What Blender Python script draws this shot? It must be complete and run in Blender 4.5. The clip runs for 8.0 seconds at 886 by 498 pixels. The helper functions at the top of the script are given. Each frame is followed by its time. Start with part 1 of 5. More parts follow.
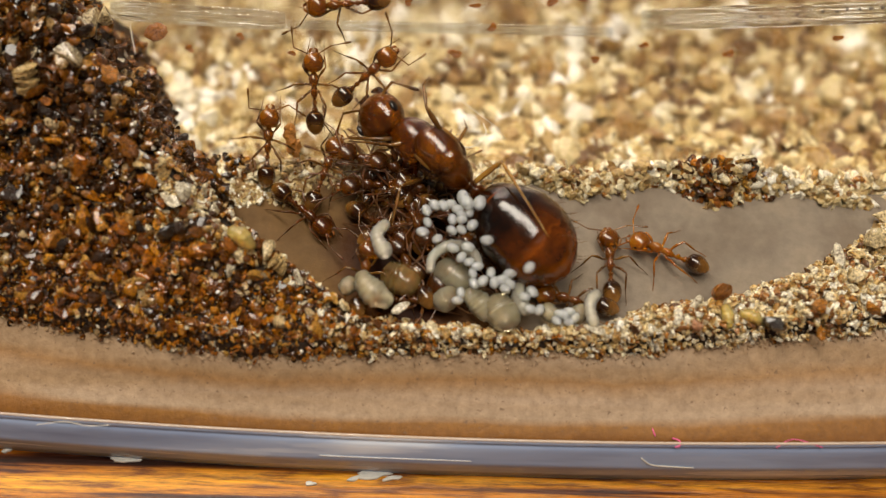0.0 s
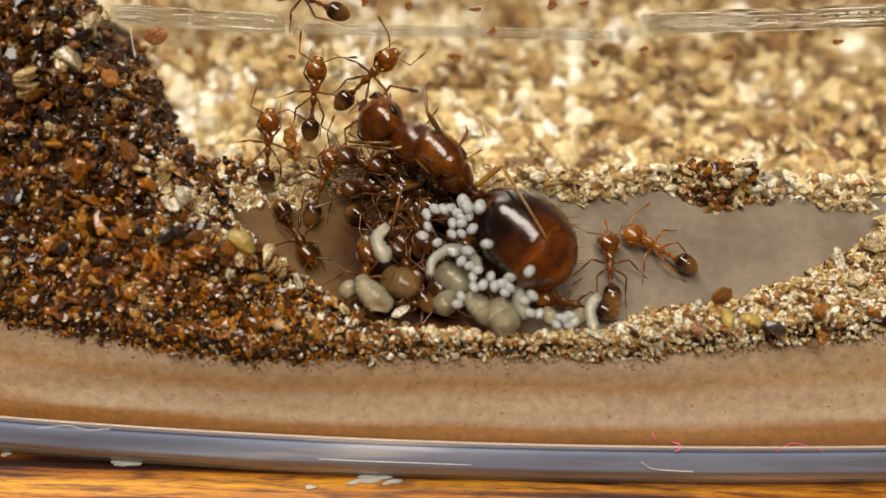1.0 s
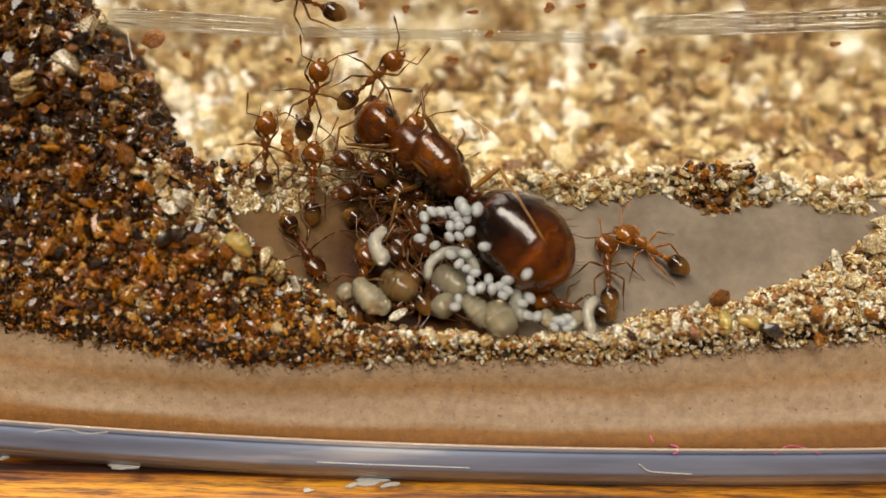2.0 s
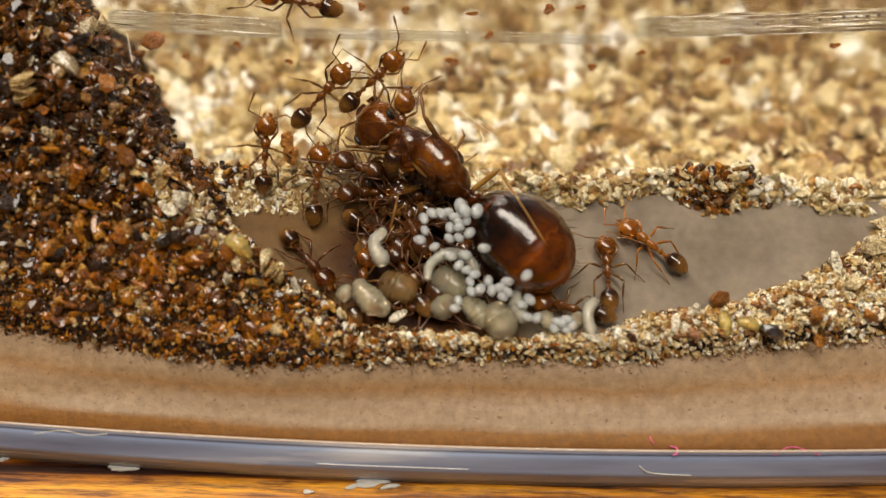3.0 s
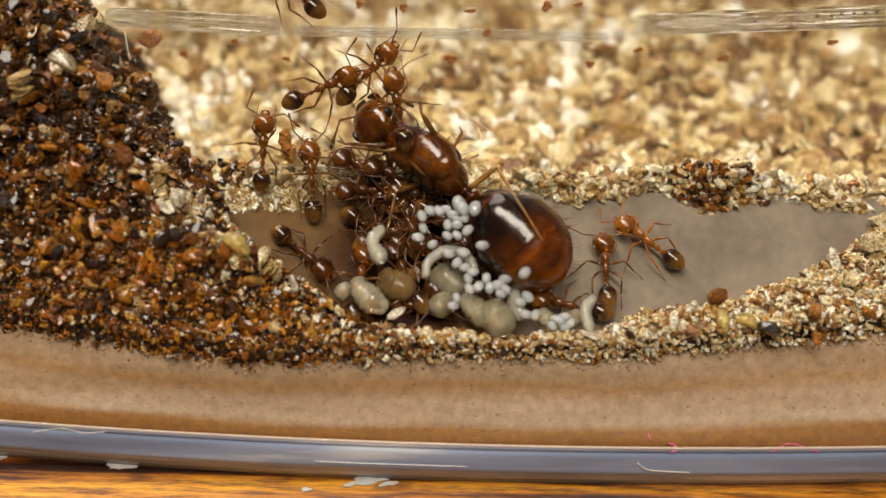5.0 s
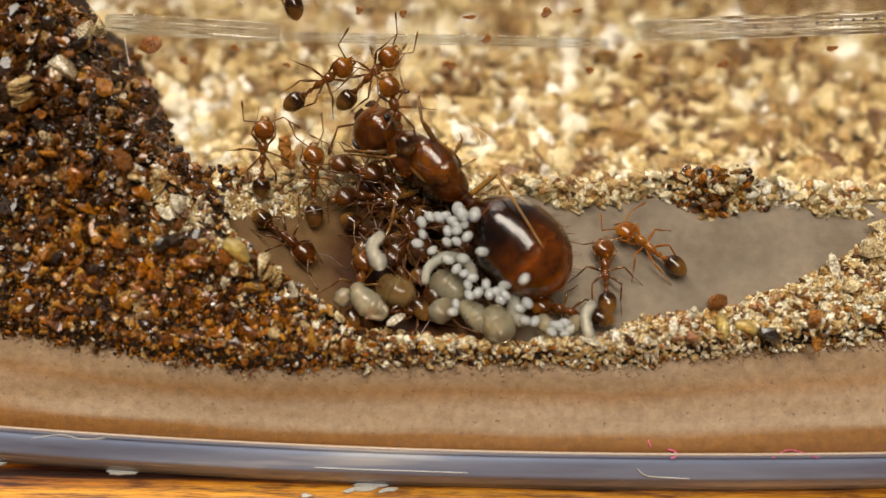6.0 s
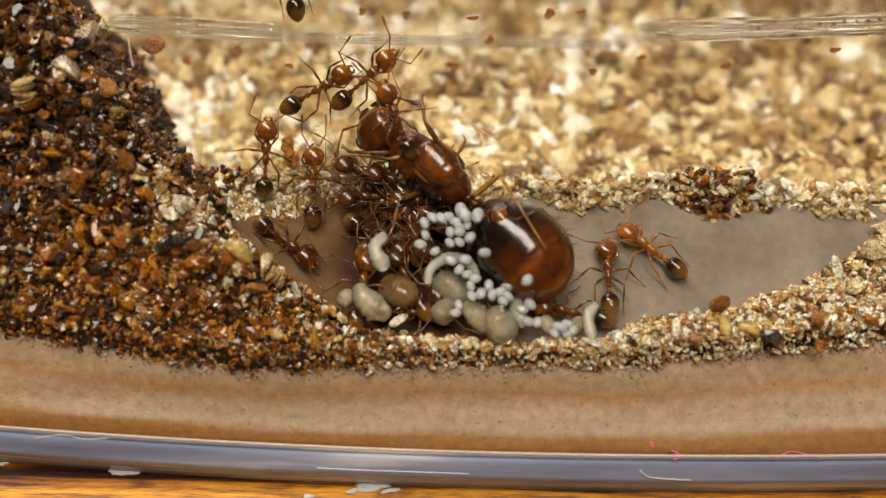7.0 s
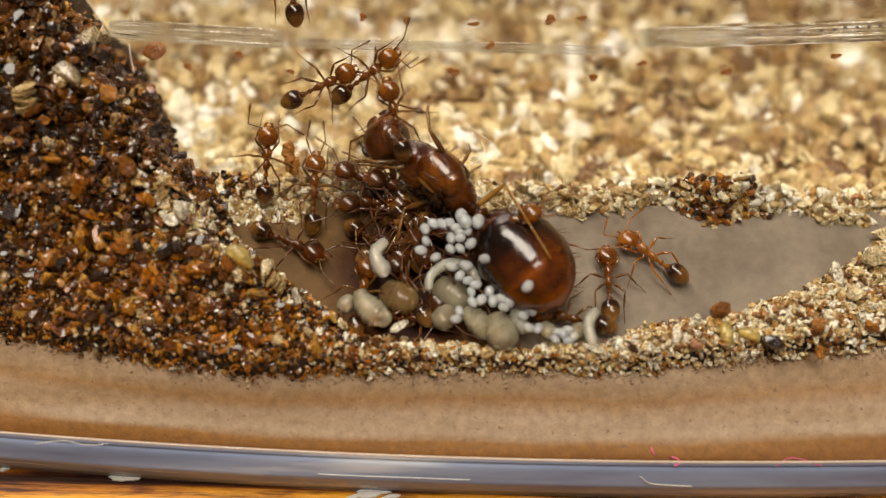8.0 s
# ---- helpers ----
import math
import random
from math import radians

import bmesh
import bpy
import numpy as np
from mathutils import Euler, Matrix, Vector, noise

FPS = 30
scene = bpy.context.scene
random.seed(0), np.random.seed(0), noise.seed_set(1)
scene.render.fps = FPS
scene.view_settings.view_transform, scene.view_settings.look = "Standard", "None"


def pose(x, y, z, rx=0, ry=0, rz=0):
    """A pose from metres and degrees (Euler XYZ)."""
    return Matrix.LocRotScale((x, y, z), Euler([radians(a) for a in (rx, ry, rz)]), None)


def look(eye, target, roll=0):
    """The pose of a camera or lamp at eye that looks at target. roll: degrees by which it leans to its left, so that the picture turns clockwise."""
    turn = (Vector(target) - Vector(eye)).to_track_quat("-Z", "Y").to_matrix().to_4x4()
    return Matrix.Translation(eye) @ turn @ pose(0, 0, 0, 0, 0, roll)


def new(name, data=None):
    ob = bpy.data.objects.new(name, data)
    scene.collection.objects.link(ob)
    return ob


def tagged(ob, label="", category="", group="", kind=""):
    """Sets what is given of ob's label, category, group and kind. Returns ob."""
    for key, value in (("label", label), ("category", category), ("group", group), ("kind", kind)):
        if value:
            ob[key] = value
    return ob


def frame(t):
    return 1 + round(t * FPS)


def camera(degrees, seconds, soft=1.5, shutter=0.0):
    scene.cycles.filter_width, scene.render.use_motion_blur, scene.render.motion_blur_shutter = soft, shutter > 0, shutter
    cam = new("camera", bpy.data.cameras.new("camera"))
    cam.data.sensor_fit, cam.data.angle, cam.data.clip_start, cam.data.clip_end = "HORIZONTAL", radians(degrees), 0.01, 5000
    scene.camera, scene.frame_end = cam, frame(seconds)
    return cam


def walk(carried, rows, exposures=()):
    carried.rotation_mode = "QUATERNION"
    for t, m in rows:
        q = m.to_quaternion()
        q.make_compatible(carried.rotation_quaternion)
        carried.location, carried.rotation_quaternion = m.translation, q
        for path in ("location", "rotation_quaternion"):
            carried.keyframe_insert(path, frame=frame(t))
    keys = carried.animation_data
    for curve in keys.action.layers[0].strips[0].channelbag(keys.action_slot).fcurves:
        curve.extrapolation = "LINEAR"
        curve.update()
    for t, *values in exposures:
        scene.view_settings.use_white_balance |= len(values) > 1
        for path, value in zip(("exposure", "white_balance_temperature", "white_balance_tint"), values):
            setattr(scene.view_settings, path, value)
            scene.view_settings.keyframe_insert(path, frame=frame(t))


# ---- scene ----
MM = 0.001  # lengths below are in millimetres

# ---- camera ----
cam = camera(40.0, 8.0, soft=1.25)
PATH = [
    (0, -0.0352, -19.7816, 34.0321, -0.0704, -1.9329, 2.8829),
    (0.5, 0.0010, -19.7544, 34.0478, 0.0020, -1.8784, 2.9143),
    (1, -0.0366, -19.7341, 34.0595, -0.0733, -1.8378, 2.9378),
    (1.5, -0.0115, -19.7158, 34.0701, -0.0230, -1.8013, 2.9589),
    (3, 0.0000, -19.6802, 34.0906, 0.0000, -1.7300, 3.0000),
    (3.5, -0.0123, -19.6893, 34.0853, -0.0246, -1.7483, 2.9894),
    (4, -0.0131, -19.6617, 34.1013, -0.0263, -1.6931, 3.0213),
    (4.5, 0.0237, -19.7381, 34.0572, 0.0474, -1.8459, 2.9331),
    (6, 0.0307, -19.6352, 34.1166, 0.0613, -1.6401, 3.0519),
    (6.5, -0.0108, -19.6561, 34.1045, -0.0216, -1.6818, 3.0278),
    (7, -0.0092, -19.6252, 34.1224, -0.0185, -1.6200, 3.0635),
    (7.5, 0.0331, -19.5910, 34.1421, 0.0663, -1.5516, 3.1030),
    (8, -0.0202, -19.5514, 34.1650, -0.0405, -1.4725, 3.1487)]
walk(cam, [(t, look((ex * MM, ey * MM, ez * MM), (tx * MM, ty * MM, tz * MM), 1.5)) for t, ex, ey, ez, tx, ty, tz in PATH])
cam.data.dof.use_dof = True
cam.data.dof.focus_distance = 0.0354
cam.data.dof.aperture_fstop = 40.0

# ---- light: a soft lamp over the table and the dim room round it ----
scene.view_settings.exposure = 0.0
world = bpy.data.worlds.new("room_light")
scene.world = world
world.use_nodes = True
world.node_tree.nodes["Background"].inputs["Color"].default_value = (1.0, 0.90, 0.75, 1)
world.node_tree.nodes["Background"].inputs["Strength"].default_value = 0.075


def area_lamp(name, eye, target, wide, deep, watts, colour):
    data = bpy.data.lights.new(name, "AREA")
    data.shape, data.size, data.size_y, data.energy, data.color = "RECTANGLE", wide * MM, deep * MM, watts, colour
    ob = new(name, data)
    ob.matrix_world = look([c * MM for c in eye], [c * MM for c in target])
    return ob


area_lamp("lamp_light", (-34, 38, 245), (0, 0, 3), 78, 400, 1.12, (1.0, 0.905, 0.765))


# ---- materials ----
def material(name):
    m = bpy.data.materials.new(name)
    m.use_nodes = True
    return m, m.node_tree.nodes, m.node_tree.links, m.node_tree.nodes["Principled BSDF"]


def ramp(nodes, stops, constant=False):
    node = nodes.new("ShaderNodeValToRGB")
    cr = node.color_ramp
    if constant:
        cr.interpolation = "CONSTANT"
    while len(cr.elements) < len(stops):
        cr.elements.new(0.5)
    for el, (at, colour) in zip(cr.elements, stops):
        el.position, el.color = at, (*colour, 1)
    return node


def noise_node(nodes, links, per_mm, detail=3.0, stretch=(1, 1, 1), rough=0.55):
    co = nodes.new("ShaderNodeTexCoord")
    mp = nodes.new("ShaderNodeMapping")
    mp.inputs["Scale"].default_value = stretch
    tex = nodes.new("ShaderNodeTexNoise")
    tex.inputs["Scale"].default_value = per_mm / MM
    tex.inputs["Detail"].default_value = detail
    tex.inputs["Roughness"].default_value = rough
    links.new(co.outputs["Object"], mp.inputs["Vector"])
    links.new(mp.outputs["Vector"], tex.inputs["Vector"])
    return tex


def bump(nodes, links, bsdf, source, height_mm, strength=1.0):
    b = nodes.new("ShaderNodeBump")
    b.inputs["Strength"].default_value = strength
    b.inputs["Distance"].default_value = height_mm * MM
    links.new(source, b.inputs["Height"])
    links.new(b.outputs["Normal"], bsdf.inputs["Normal"])
    return b


def mix(nodes, links, kind, fac, a, b):
    node = nodes.new("ShaderNodeMix")
    node.data_type, node.blend_type = "RGBA", kind
    for sock, value in (("Factor", fac), ("A", a), ("B", b)):
        target = [s for s in node.inputs if s.name == sock and (s.type == "RGBA" or sock == "Factor" and s.type == "VALUE")][0]
        if isinstance(value, (int, float)):
            target.default_value = value
        elif isinstance(value, tuple):
            target.default_value = (*value, 1)
        else:
            links.new(value, target)
    return [s for s in node.outputs if s.type == "RGBA"][0]


def grain_material(name, stops, rough, gloss, clear=0.0, patch=0.0, wet=0.0):
    """Mineral grains: each grain takes its own colour, with fine mottling and polished faces; patch: drifts of darker and paler grit."""
    m, nodes, links, b = material(name)
    geo = nodes.new("ShaderNodeNewGeometry")
    col = ramp(nodes, stops)
    pick = geo.outputs["Random Per Island"]
    if patch:
        drift = noise_node(nodes, links, 0.34, 2.0)
        push = nodes.new("ShaderNodeMath")
        push.operation = "MULTIPLY_ADD"
        push.inputs[1].default_value, push.inputs[2].default_value = patch, -0.5 * patch
        links.new(drift.outputs["Fac"], push.inputs[0])
        total = nodes.new("ShaderNodeMath")
        links.new(pick, total.inputs[0])
        links.new(push.outputs[0], total.inputs[1])
        pick = total.outputs[0]
    links.new(pick, col.inputs["Fac"])
    fine = noise_node(nodes, links, 12.0, 4.0, rough=0.65)
    shade = ramp(nodes, [(0.34, (0.24, 0.17, 0.10)), (0.5, (0.95, 0.92, 0.85)), (0.64, (1.6, 1.55, 1.4))] if wet else [(0.30, (0.40, 0.30, 0.20)), (0.5, (0.95, 0.93, 0.88)), (0.70, (1.45, 1.40, 1.30))])
    links.new(fine.outputs["Fac"], shade.inputs["Fac"])
    links.new(mix(nodes, links, "MULTIPLY", 1.0, col.outputs["Color"], shade.outputs["Color"]), b.inputs["Base Color"])
    polish = ramp(nodes, [(0.40, (rough * 0.4,) * 3), (0.6, (rough * 2.2,) * 3)])
    links.new(noise_node(nodes, links, 2.5, 2.0).outputs["Fac"], polish.inputs["Fac"])
    links.new(polish.outputs["Color"], b.inputs["Roughness"])
    b.inputs["Specular IOR Level"].default_value = gloss
    b.inputs["Transmission Weight"].default_value = clear
    b.inputs["IOR"].default_value = 1.5
    b.inputs["Coat Weight"].default_value = wet
    b.inputs["Coat Roughness"].default_value = 0.05
    bump(nodes, links, b, fine.outputs["Fac"], 0.055, 1.0)
    return m


GRAIN_BROWN = grain_material("brown_grains", [
    (0.0, (0.022, 0.007, 0.0006)), (0.20, (0.080, 0.025, 0.001)), (0.42, (0.23, 0.068, 0.002)), (0.62, (0.46, 0.148, 0.004)),
    (0.78, (0.56, 0.235, 0.014)), (0.93, (0.54, 0.30, 0.06)), (1.0, (0.78, 0.62, 0.38))], 0.2, 0.2, 0.3, 0.0, 0.8)
GRAIN_DAMP = grain_material("damp_grains", [
    (0.0, (0.016, 0.005, 0.0006)), (0.34, (0.048, 0.016, 0.001)), (0.58, (0.12, 0.037, 0.002)), (0.80, (0.24, 0.083, 0.004)), (0.95, (0.34, 0.15, 0.018)), (1.0, (0.55, 0.40, 0.20))], 0.2, 0.2, 0.3, 0.0, 0.9)
GRAIN_QUARTZ = grain_material("quartz_grains", [(0.0, (0.36, 0.22, 0.08)), (0.5, (0.54, 0.42, 0.24)), (1.0, (0.86, 0.80, 0.66))], 0.06, 1.0, 0.45, 0.0, 1.0)
GRAIN_TAN = grain_material("tan_grains", [
    (0.0, (0.15, 0.058, 0.012)), (0.12, (0.40, 0.16, 0.022)), (0.26, (0.54, 0.33, 0.10)), (0.5, (0.74, 0.58, 0.30)), (0.75, (0.88, 0.80, 0.60)),
    (1.0, (0.97, 0.95, 0.90))], 0.2, 0.8, 0.2, 0.75, 0.25)
GRAIN_GOLD = grain_material("golden_grains", [
    (0.0, (0.14, 0.062, 0.014)), (0.18, (0.29, 0.16, 0.042)), (0.4, (0.43, 0.29, 0.105)), (0.62, (0.58, 0.45, 0.21)), (0.82, (0.70, 0.61, 0.39)), (0.94, (0.84, 0.80, 0.67)), (1.0, (0.94, 0.92, 0.86))], 0.3, 0.8, 0.1, 1.0)


GRAIN_FOOT = grain_material("foot_grains", [
    (0.0, (0.24, 0.11, 0.03)), (0.2, (0.44, 0.29, 0.10)), (0.5, (0.64, 0.50, 0.25)), (0.8, (0.82, 0.73, 0.50)), (1.0, (0.94, 0.91, 0.82))], 0.25, 0.8, 0.2, 0.7)


def soil_material():
    m, nodes, links, b = material("gap_shade_soil")
    tex = noise_node(nodes, links, 3.0, 5.0)
    # soil blackened so that the shade between the grains is in its colour
    col = ramp(nodes, [(0.3, (0.010, 0.005, 0.002)), (0.6, (0.040, 0.018, 0.006)), (0.8, (0.10, 0.050, 0.018))])
    links.new(tex.outputs["Fac"], col.inputs["Fac"])
    links.new(col.outputs["Color"], b.inputs["Base Color"])
    b.inputs["Roughness"].default_value = 0.6
    bump(nodes, links, b, tex.outputs["Fac"], 0.2)
    return m


def pale_soil_material():
    m, nodes, links, b = material("golden_soil")
    tex = noise_node(nodes, links, 1.6, 5.0)
    col = ramp(nodes, [(0.3, (0.22, 0.12, 0.04)), (0.55, (0.38, 0.25, 0.10)), (0.8, (0.55, 0.43, 0.24))])
    links.new(tex.outputs["Fac"], col.inputs["Fac"])
    links.new(col.outputs["Color"], b.inputs["Base Color"])
    b.inputs["Roughness"].default_value = 0.6
    bump(nodes, links, b, tex.outputs["Fac"], 0.2)
    return m


def plaster_material():
    """Damp cast plaster: long casting bands, fine grain, dark pinholes."""
    m, nodes, links, b = material("plaster")
    bands = noise_node(nodes, links, 0.9, 2.0, (0.05, 1.0, 1.0))
    co = nodes.new("ShaderNodeTexCoord")
    sep = nodes.new("ShaderNodeSeparateXYZ")
    links.new(co.outputs["Object"], sep.inputs["Vector"])
    tide = nodes.new("ShaderNodeMapRange")  # damp tide marks along the bed's foot
    for sock, value in (("From Min", 1.82), ("From Max", 3.0)):
        tide.inputs[sock].default_value = value * MM
    links.new(sep.outputs["Z"], tide.inputs["Value"])
    wob = nodes.new("ShaderNodeMath")
    wob.operation = "MULTIPLY_ADD"
    wob.inputs[1].default_value, wob.inputs[2].default_value = 0.22, -0.11
    links.new(bands.outputs["Fac"], wob.inputs[0])
    tsum = nodes.new("ShaderNodeMath")
    links.new(tide.outputs["Result"], tsum.inputs[0])
    links.new(wob.outputs[0], tsum.inputs[1])
    damp = ramp(nodes, [(0.12, (0.52, 0.28, 0.035)), (0.21, (0.64, 0.38, 0.085)), (0.27, (0.98, 0.95, 0.90)), (0.45, (1.02, 1.0, 1.0)), (0.60, (0.92, 0.74, 0.50)), (0.74, (0.96, 0.90, 0.80)), (0.9, (1.0, 1.0, 1.0))])
    links.new(tsum.outputs[0], damp.inputs["Fac"])
    col = ramp(nodes, [(0.30, (0.345, 0.226, 0.126)), (0.48, (0.372, 0.258, 0.162)), (0.62, (0.402, 0.292, 0.200)), (0.75, (0.352, 0.238, 0.142))])
    links.new(bands.outputs["Fac"], col.inputs["Fac"])
    fine = noise_node(nodes, links, 3.4, 6.0, rough=0.7)
    shade = ramp(nodes, [(0.3, (0.74, 0.71, 0.68)), (0.7, (1.18, 1.18, 1.18))])
    links.new(fine.outputs["Fac"], shade.inputs["Fac"])
    mottled = mix(nodes, links, "MULTIPLY", 1.0, mix(nodes, links, "MULTIPLY", 1.0, col.outputs["Color"], damp.outputs["Color"]), shade.outputs["Color"])
    pits = noise_node(nodes, links, 8.0, 2.0)
    hole = ramp(nodes, [(0.28, (0.75, 0.75, 0.75)), (0.35, (0, 0, 0))])
    links.new(pits.outputs["Fac"], hole.inputs["Fac"])
    links.new(mix(nodes, links, "MIX", hole.outputs["Color"], mottled, (0.16, 0.09, 0.05)), b.inputs["Base Color"])
    b.inputs["Roughness"].default_value = 0.55
    b.inputs["Specular IOR Level"].default_value = 0.4
    bump(nodes, links, b, fine.outputs["Fac"], 0.06, 0.6)
    return m


def floor_plaster_material():
    """The chamber floor: the same plaster, grey with silt."""
    m, nodes, links, b = material("silted_plaster")
    wide = noise_node(nodes, links, 0.45, 3.0)
    col = ramp(nodes, [(0.32, (0.170, 0.132, 0.097)), (0.5, (0.210, 0.169, 0.128)), (0.68, (0.258, 0.205, 0.148))])
    links.new(wide.outputs["Fac"], col.inputs["Fac"])
    fine = noise_node(nodes, links, 3.0, 6.0, rough=0.65)
    shade = ramp(nodes, [(0.3, (0.85, 0.85, 0.85)), (0.7, (1.12, 1.12, 1.12))])
    links.new(fine.outputs["Fac"], shade.inputs["Fac"])
    co = nodes.new("ShaderNodeTexCoord")
    sep = nodes.new("ShaderNodeSeparateXYZ")
    links.new(co.outputs["Object"], sep.inputs["Vector"])
    bank_blend = nodes.new("ShaderNodeMath")  # the floor turns browner and darker unevenly towards the bank
    bank_blend.operation = "MULTIPLY_ADD"
    bank_blend.inputs[1].default_value = 2.5 * MM
    links.new(wide.outputs["Fac"], bank_blend.inputs[0])
    links.new(sep.outputs["X"], bank_blend.inputs[2])
    reach = nodes.new("ShaderNodeMapRange")
    reach.inputs["From Min"].default_value, reach.inputs["From Max"].default_value = -1.2 * MM, 3.6 * MM
    links.new(bank_blend.outputs[0], reach.inputs["Value"])
    bank_brown = ramp(nodes, [(0.0, (0.56, 0.38, 0.18)), (0.45, (0.70, 0.55, 0.34)), (1.0, (1.0, 1.0, 1.0))])
    links.new(reach.outputs["Result"], bank_brown.inputs["Fac"])
    spot = nodes.new("ShaderNodeVectorMath")  # stained floor under the brood, with the crowd's shade painted in
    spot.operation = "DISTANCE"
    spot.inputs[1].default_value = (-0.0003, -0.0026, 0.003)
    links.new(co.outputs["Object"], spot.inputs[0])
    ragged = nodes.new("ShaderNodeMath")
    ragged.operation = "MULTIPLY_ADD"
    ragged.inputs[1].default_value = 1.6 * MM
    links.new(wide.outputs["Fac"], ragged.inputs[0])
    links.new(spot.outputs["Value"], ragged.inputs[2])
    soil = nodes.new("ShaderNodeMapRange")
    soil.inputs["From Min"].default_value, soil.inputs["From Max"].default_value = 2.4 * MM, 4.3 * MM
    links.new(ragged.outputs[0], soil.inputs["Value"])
    # darkest in the middle, where the shade under the ants is painted
    stained_shade = ramp(nodes, [(0.0, (0.13, 0.048, 0.009)), (0.5, (0.46, 0.29, 0.14)), (1.0, (1.0, 1.0, 1.0))])
    links.new(soil.outputs["Result"], stained_shade.inputs["Fac"])
    clean = mix(nodes, links, "MULTIPLY", 1.0, mix(nodes, links, "MULTIPLY", 1.0, col.outputs["Color"], shade.outputs["Color"]), stained_shade.outputs["Color"])
    links.new(mix(nodes, links, "MULTIPLY", 1.0, clean, bank_brown.outputs["Color"]), b.inputs["Base Color"])
    b.inputs["Roughness"].default_value = 0.5
    b.inputs["Specular IOR Level"].default_value = 0.1
    bump(nodes, links, b, fine.outputs["Fac"], 0.06, 0.5)
    return m


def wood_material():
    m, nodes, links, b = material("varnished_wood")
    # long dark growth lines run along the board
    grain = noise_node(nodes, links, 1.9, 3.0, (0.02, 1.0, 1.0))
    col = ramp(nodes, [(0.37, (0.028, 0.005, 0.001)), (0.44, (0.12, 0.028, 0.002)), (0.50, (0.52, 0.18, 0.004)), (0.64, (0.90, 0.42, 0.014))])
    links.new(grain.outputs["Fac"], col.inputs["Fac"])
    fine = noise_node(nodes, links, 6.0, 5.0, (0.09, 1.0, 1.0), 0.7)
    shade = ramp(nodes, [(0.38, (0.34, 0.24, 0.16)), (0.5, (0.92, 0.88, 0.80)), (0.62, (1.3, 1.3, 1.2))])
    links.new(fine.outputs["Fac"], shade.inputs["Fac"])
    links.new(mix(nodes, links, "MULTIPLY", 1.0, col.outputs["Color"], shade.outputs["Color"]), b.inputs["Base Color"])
    b.inputs["Roughness"].default_value = 0.3
    b.inputs["Specular IOR Level"].default_value = 0.3
    bump(nodes, links, b, fine.outputs["Fac"], 0.05, 0.5)
    return m


def clear_material(name, colour, rough, transmission, ior=1.49, per_mm=0.5, smear=0.12, streaks=()):
    m, nodes, links, b = material(name)
    b.inputs["Base Color"].default_value = (*colour, 1)
    tex = noise_node(nodes, links, per_mm, 4.0, (0.1, 1.0, 1.0))
    if streaks:
        tint = ramp(nodes, list(streaks))
        links.new(tex.outputs["Fac"], tint.inputs["Fac"])
        links.new(tint.outputs["Color"], b.inputs["Base Color"])
    rr = ramp(nodes, [(0.35, (rough, rough, rough)), (0.75, (rough + smear, rough + smear, rough + smear))])
    links.new(tex.outputs["Fac"], rr.inputs["Fac"])
    links.new(rr.outputs["Color"], b.inputs["Roughness"])
    b.inputs["Transmission Weight"].default_value = transmission
    b.inputs["IOR"].default_value = ior
    return m


def chitin_material(name, dark, mid, pale, rough=0.2, sub=0.12, clear=0.3, coat=0.6, relief=(9.0, 0.012), spots=1.6):
    """Amber ant shell: translucent, glossy, mottled."""
    m, nodes, links, b = material(name)
    tex = noise_node(nodes, links, spots, 4.0)
    col = ramp(nodes, [(0.30, dark), (0.52, mid), (0.74, pale)])
    links.new(tex.outputs["Fac"], col.inputs["Fac"])
    links.new(col.outputs["Color"], b.inputs["Base Color"])
    b.inputs["Roughness"].default_value = rough
    b.inputs["Subsurface Weight"].default_value = sub
    b.inputs["Subsurface Radius"].default_value = (0.5, 0.16, 0.04)
    b.inputs["Subsurface Scale"].default_value = 0.4 * MM
    b.inputs["Specular IOR Level"].default_value = 0.5
    b.inputs["Transmission Weight"].default_value = clear
    b.inputs["IOR"].default_value = 1.5
    b.inputs["Coat Weight"].default_value = coat
    b.inputs["Coat Roughness"].default_value = 0.08
    bump(nodes, links, b, noise_node(nodes, links, relief[0], 3.0).outputs["Fac"], relief[1], 0.6)
    return m


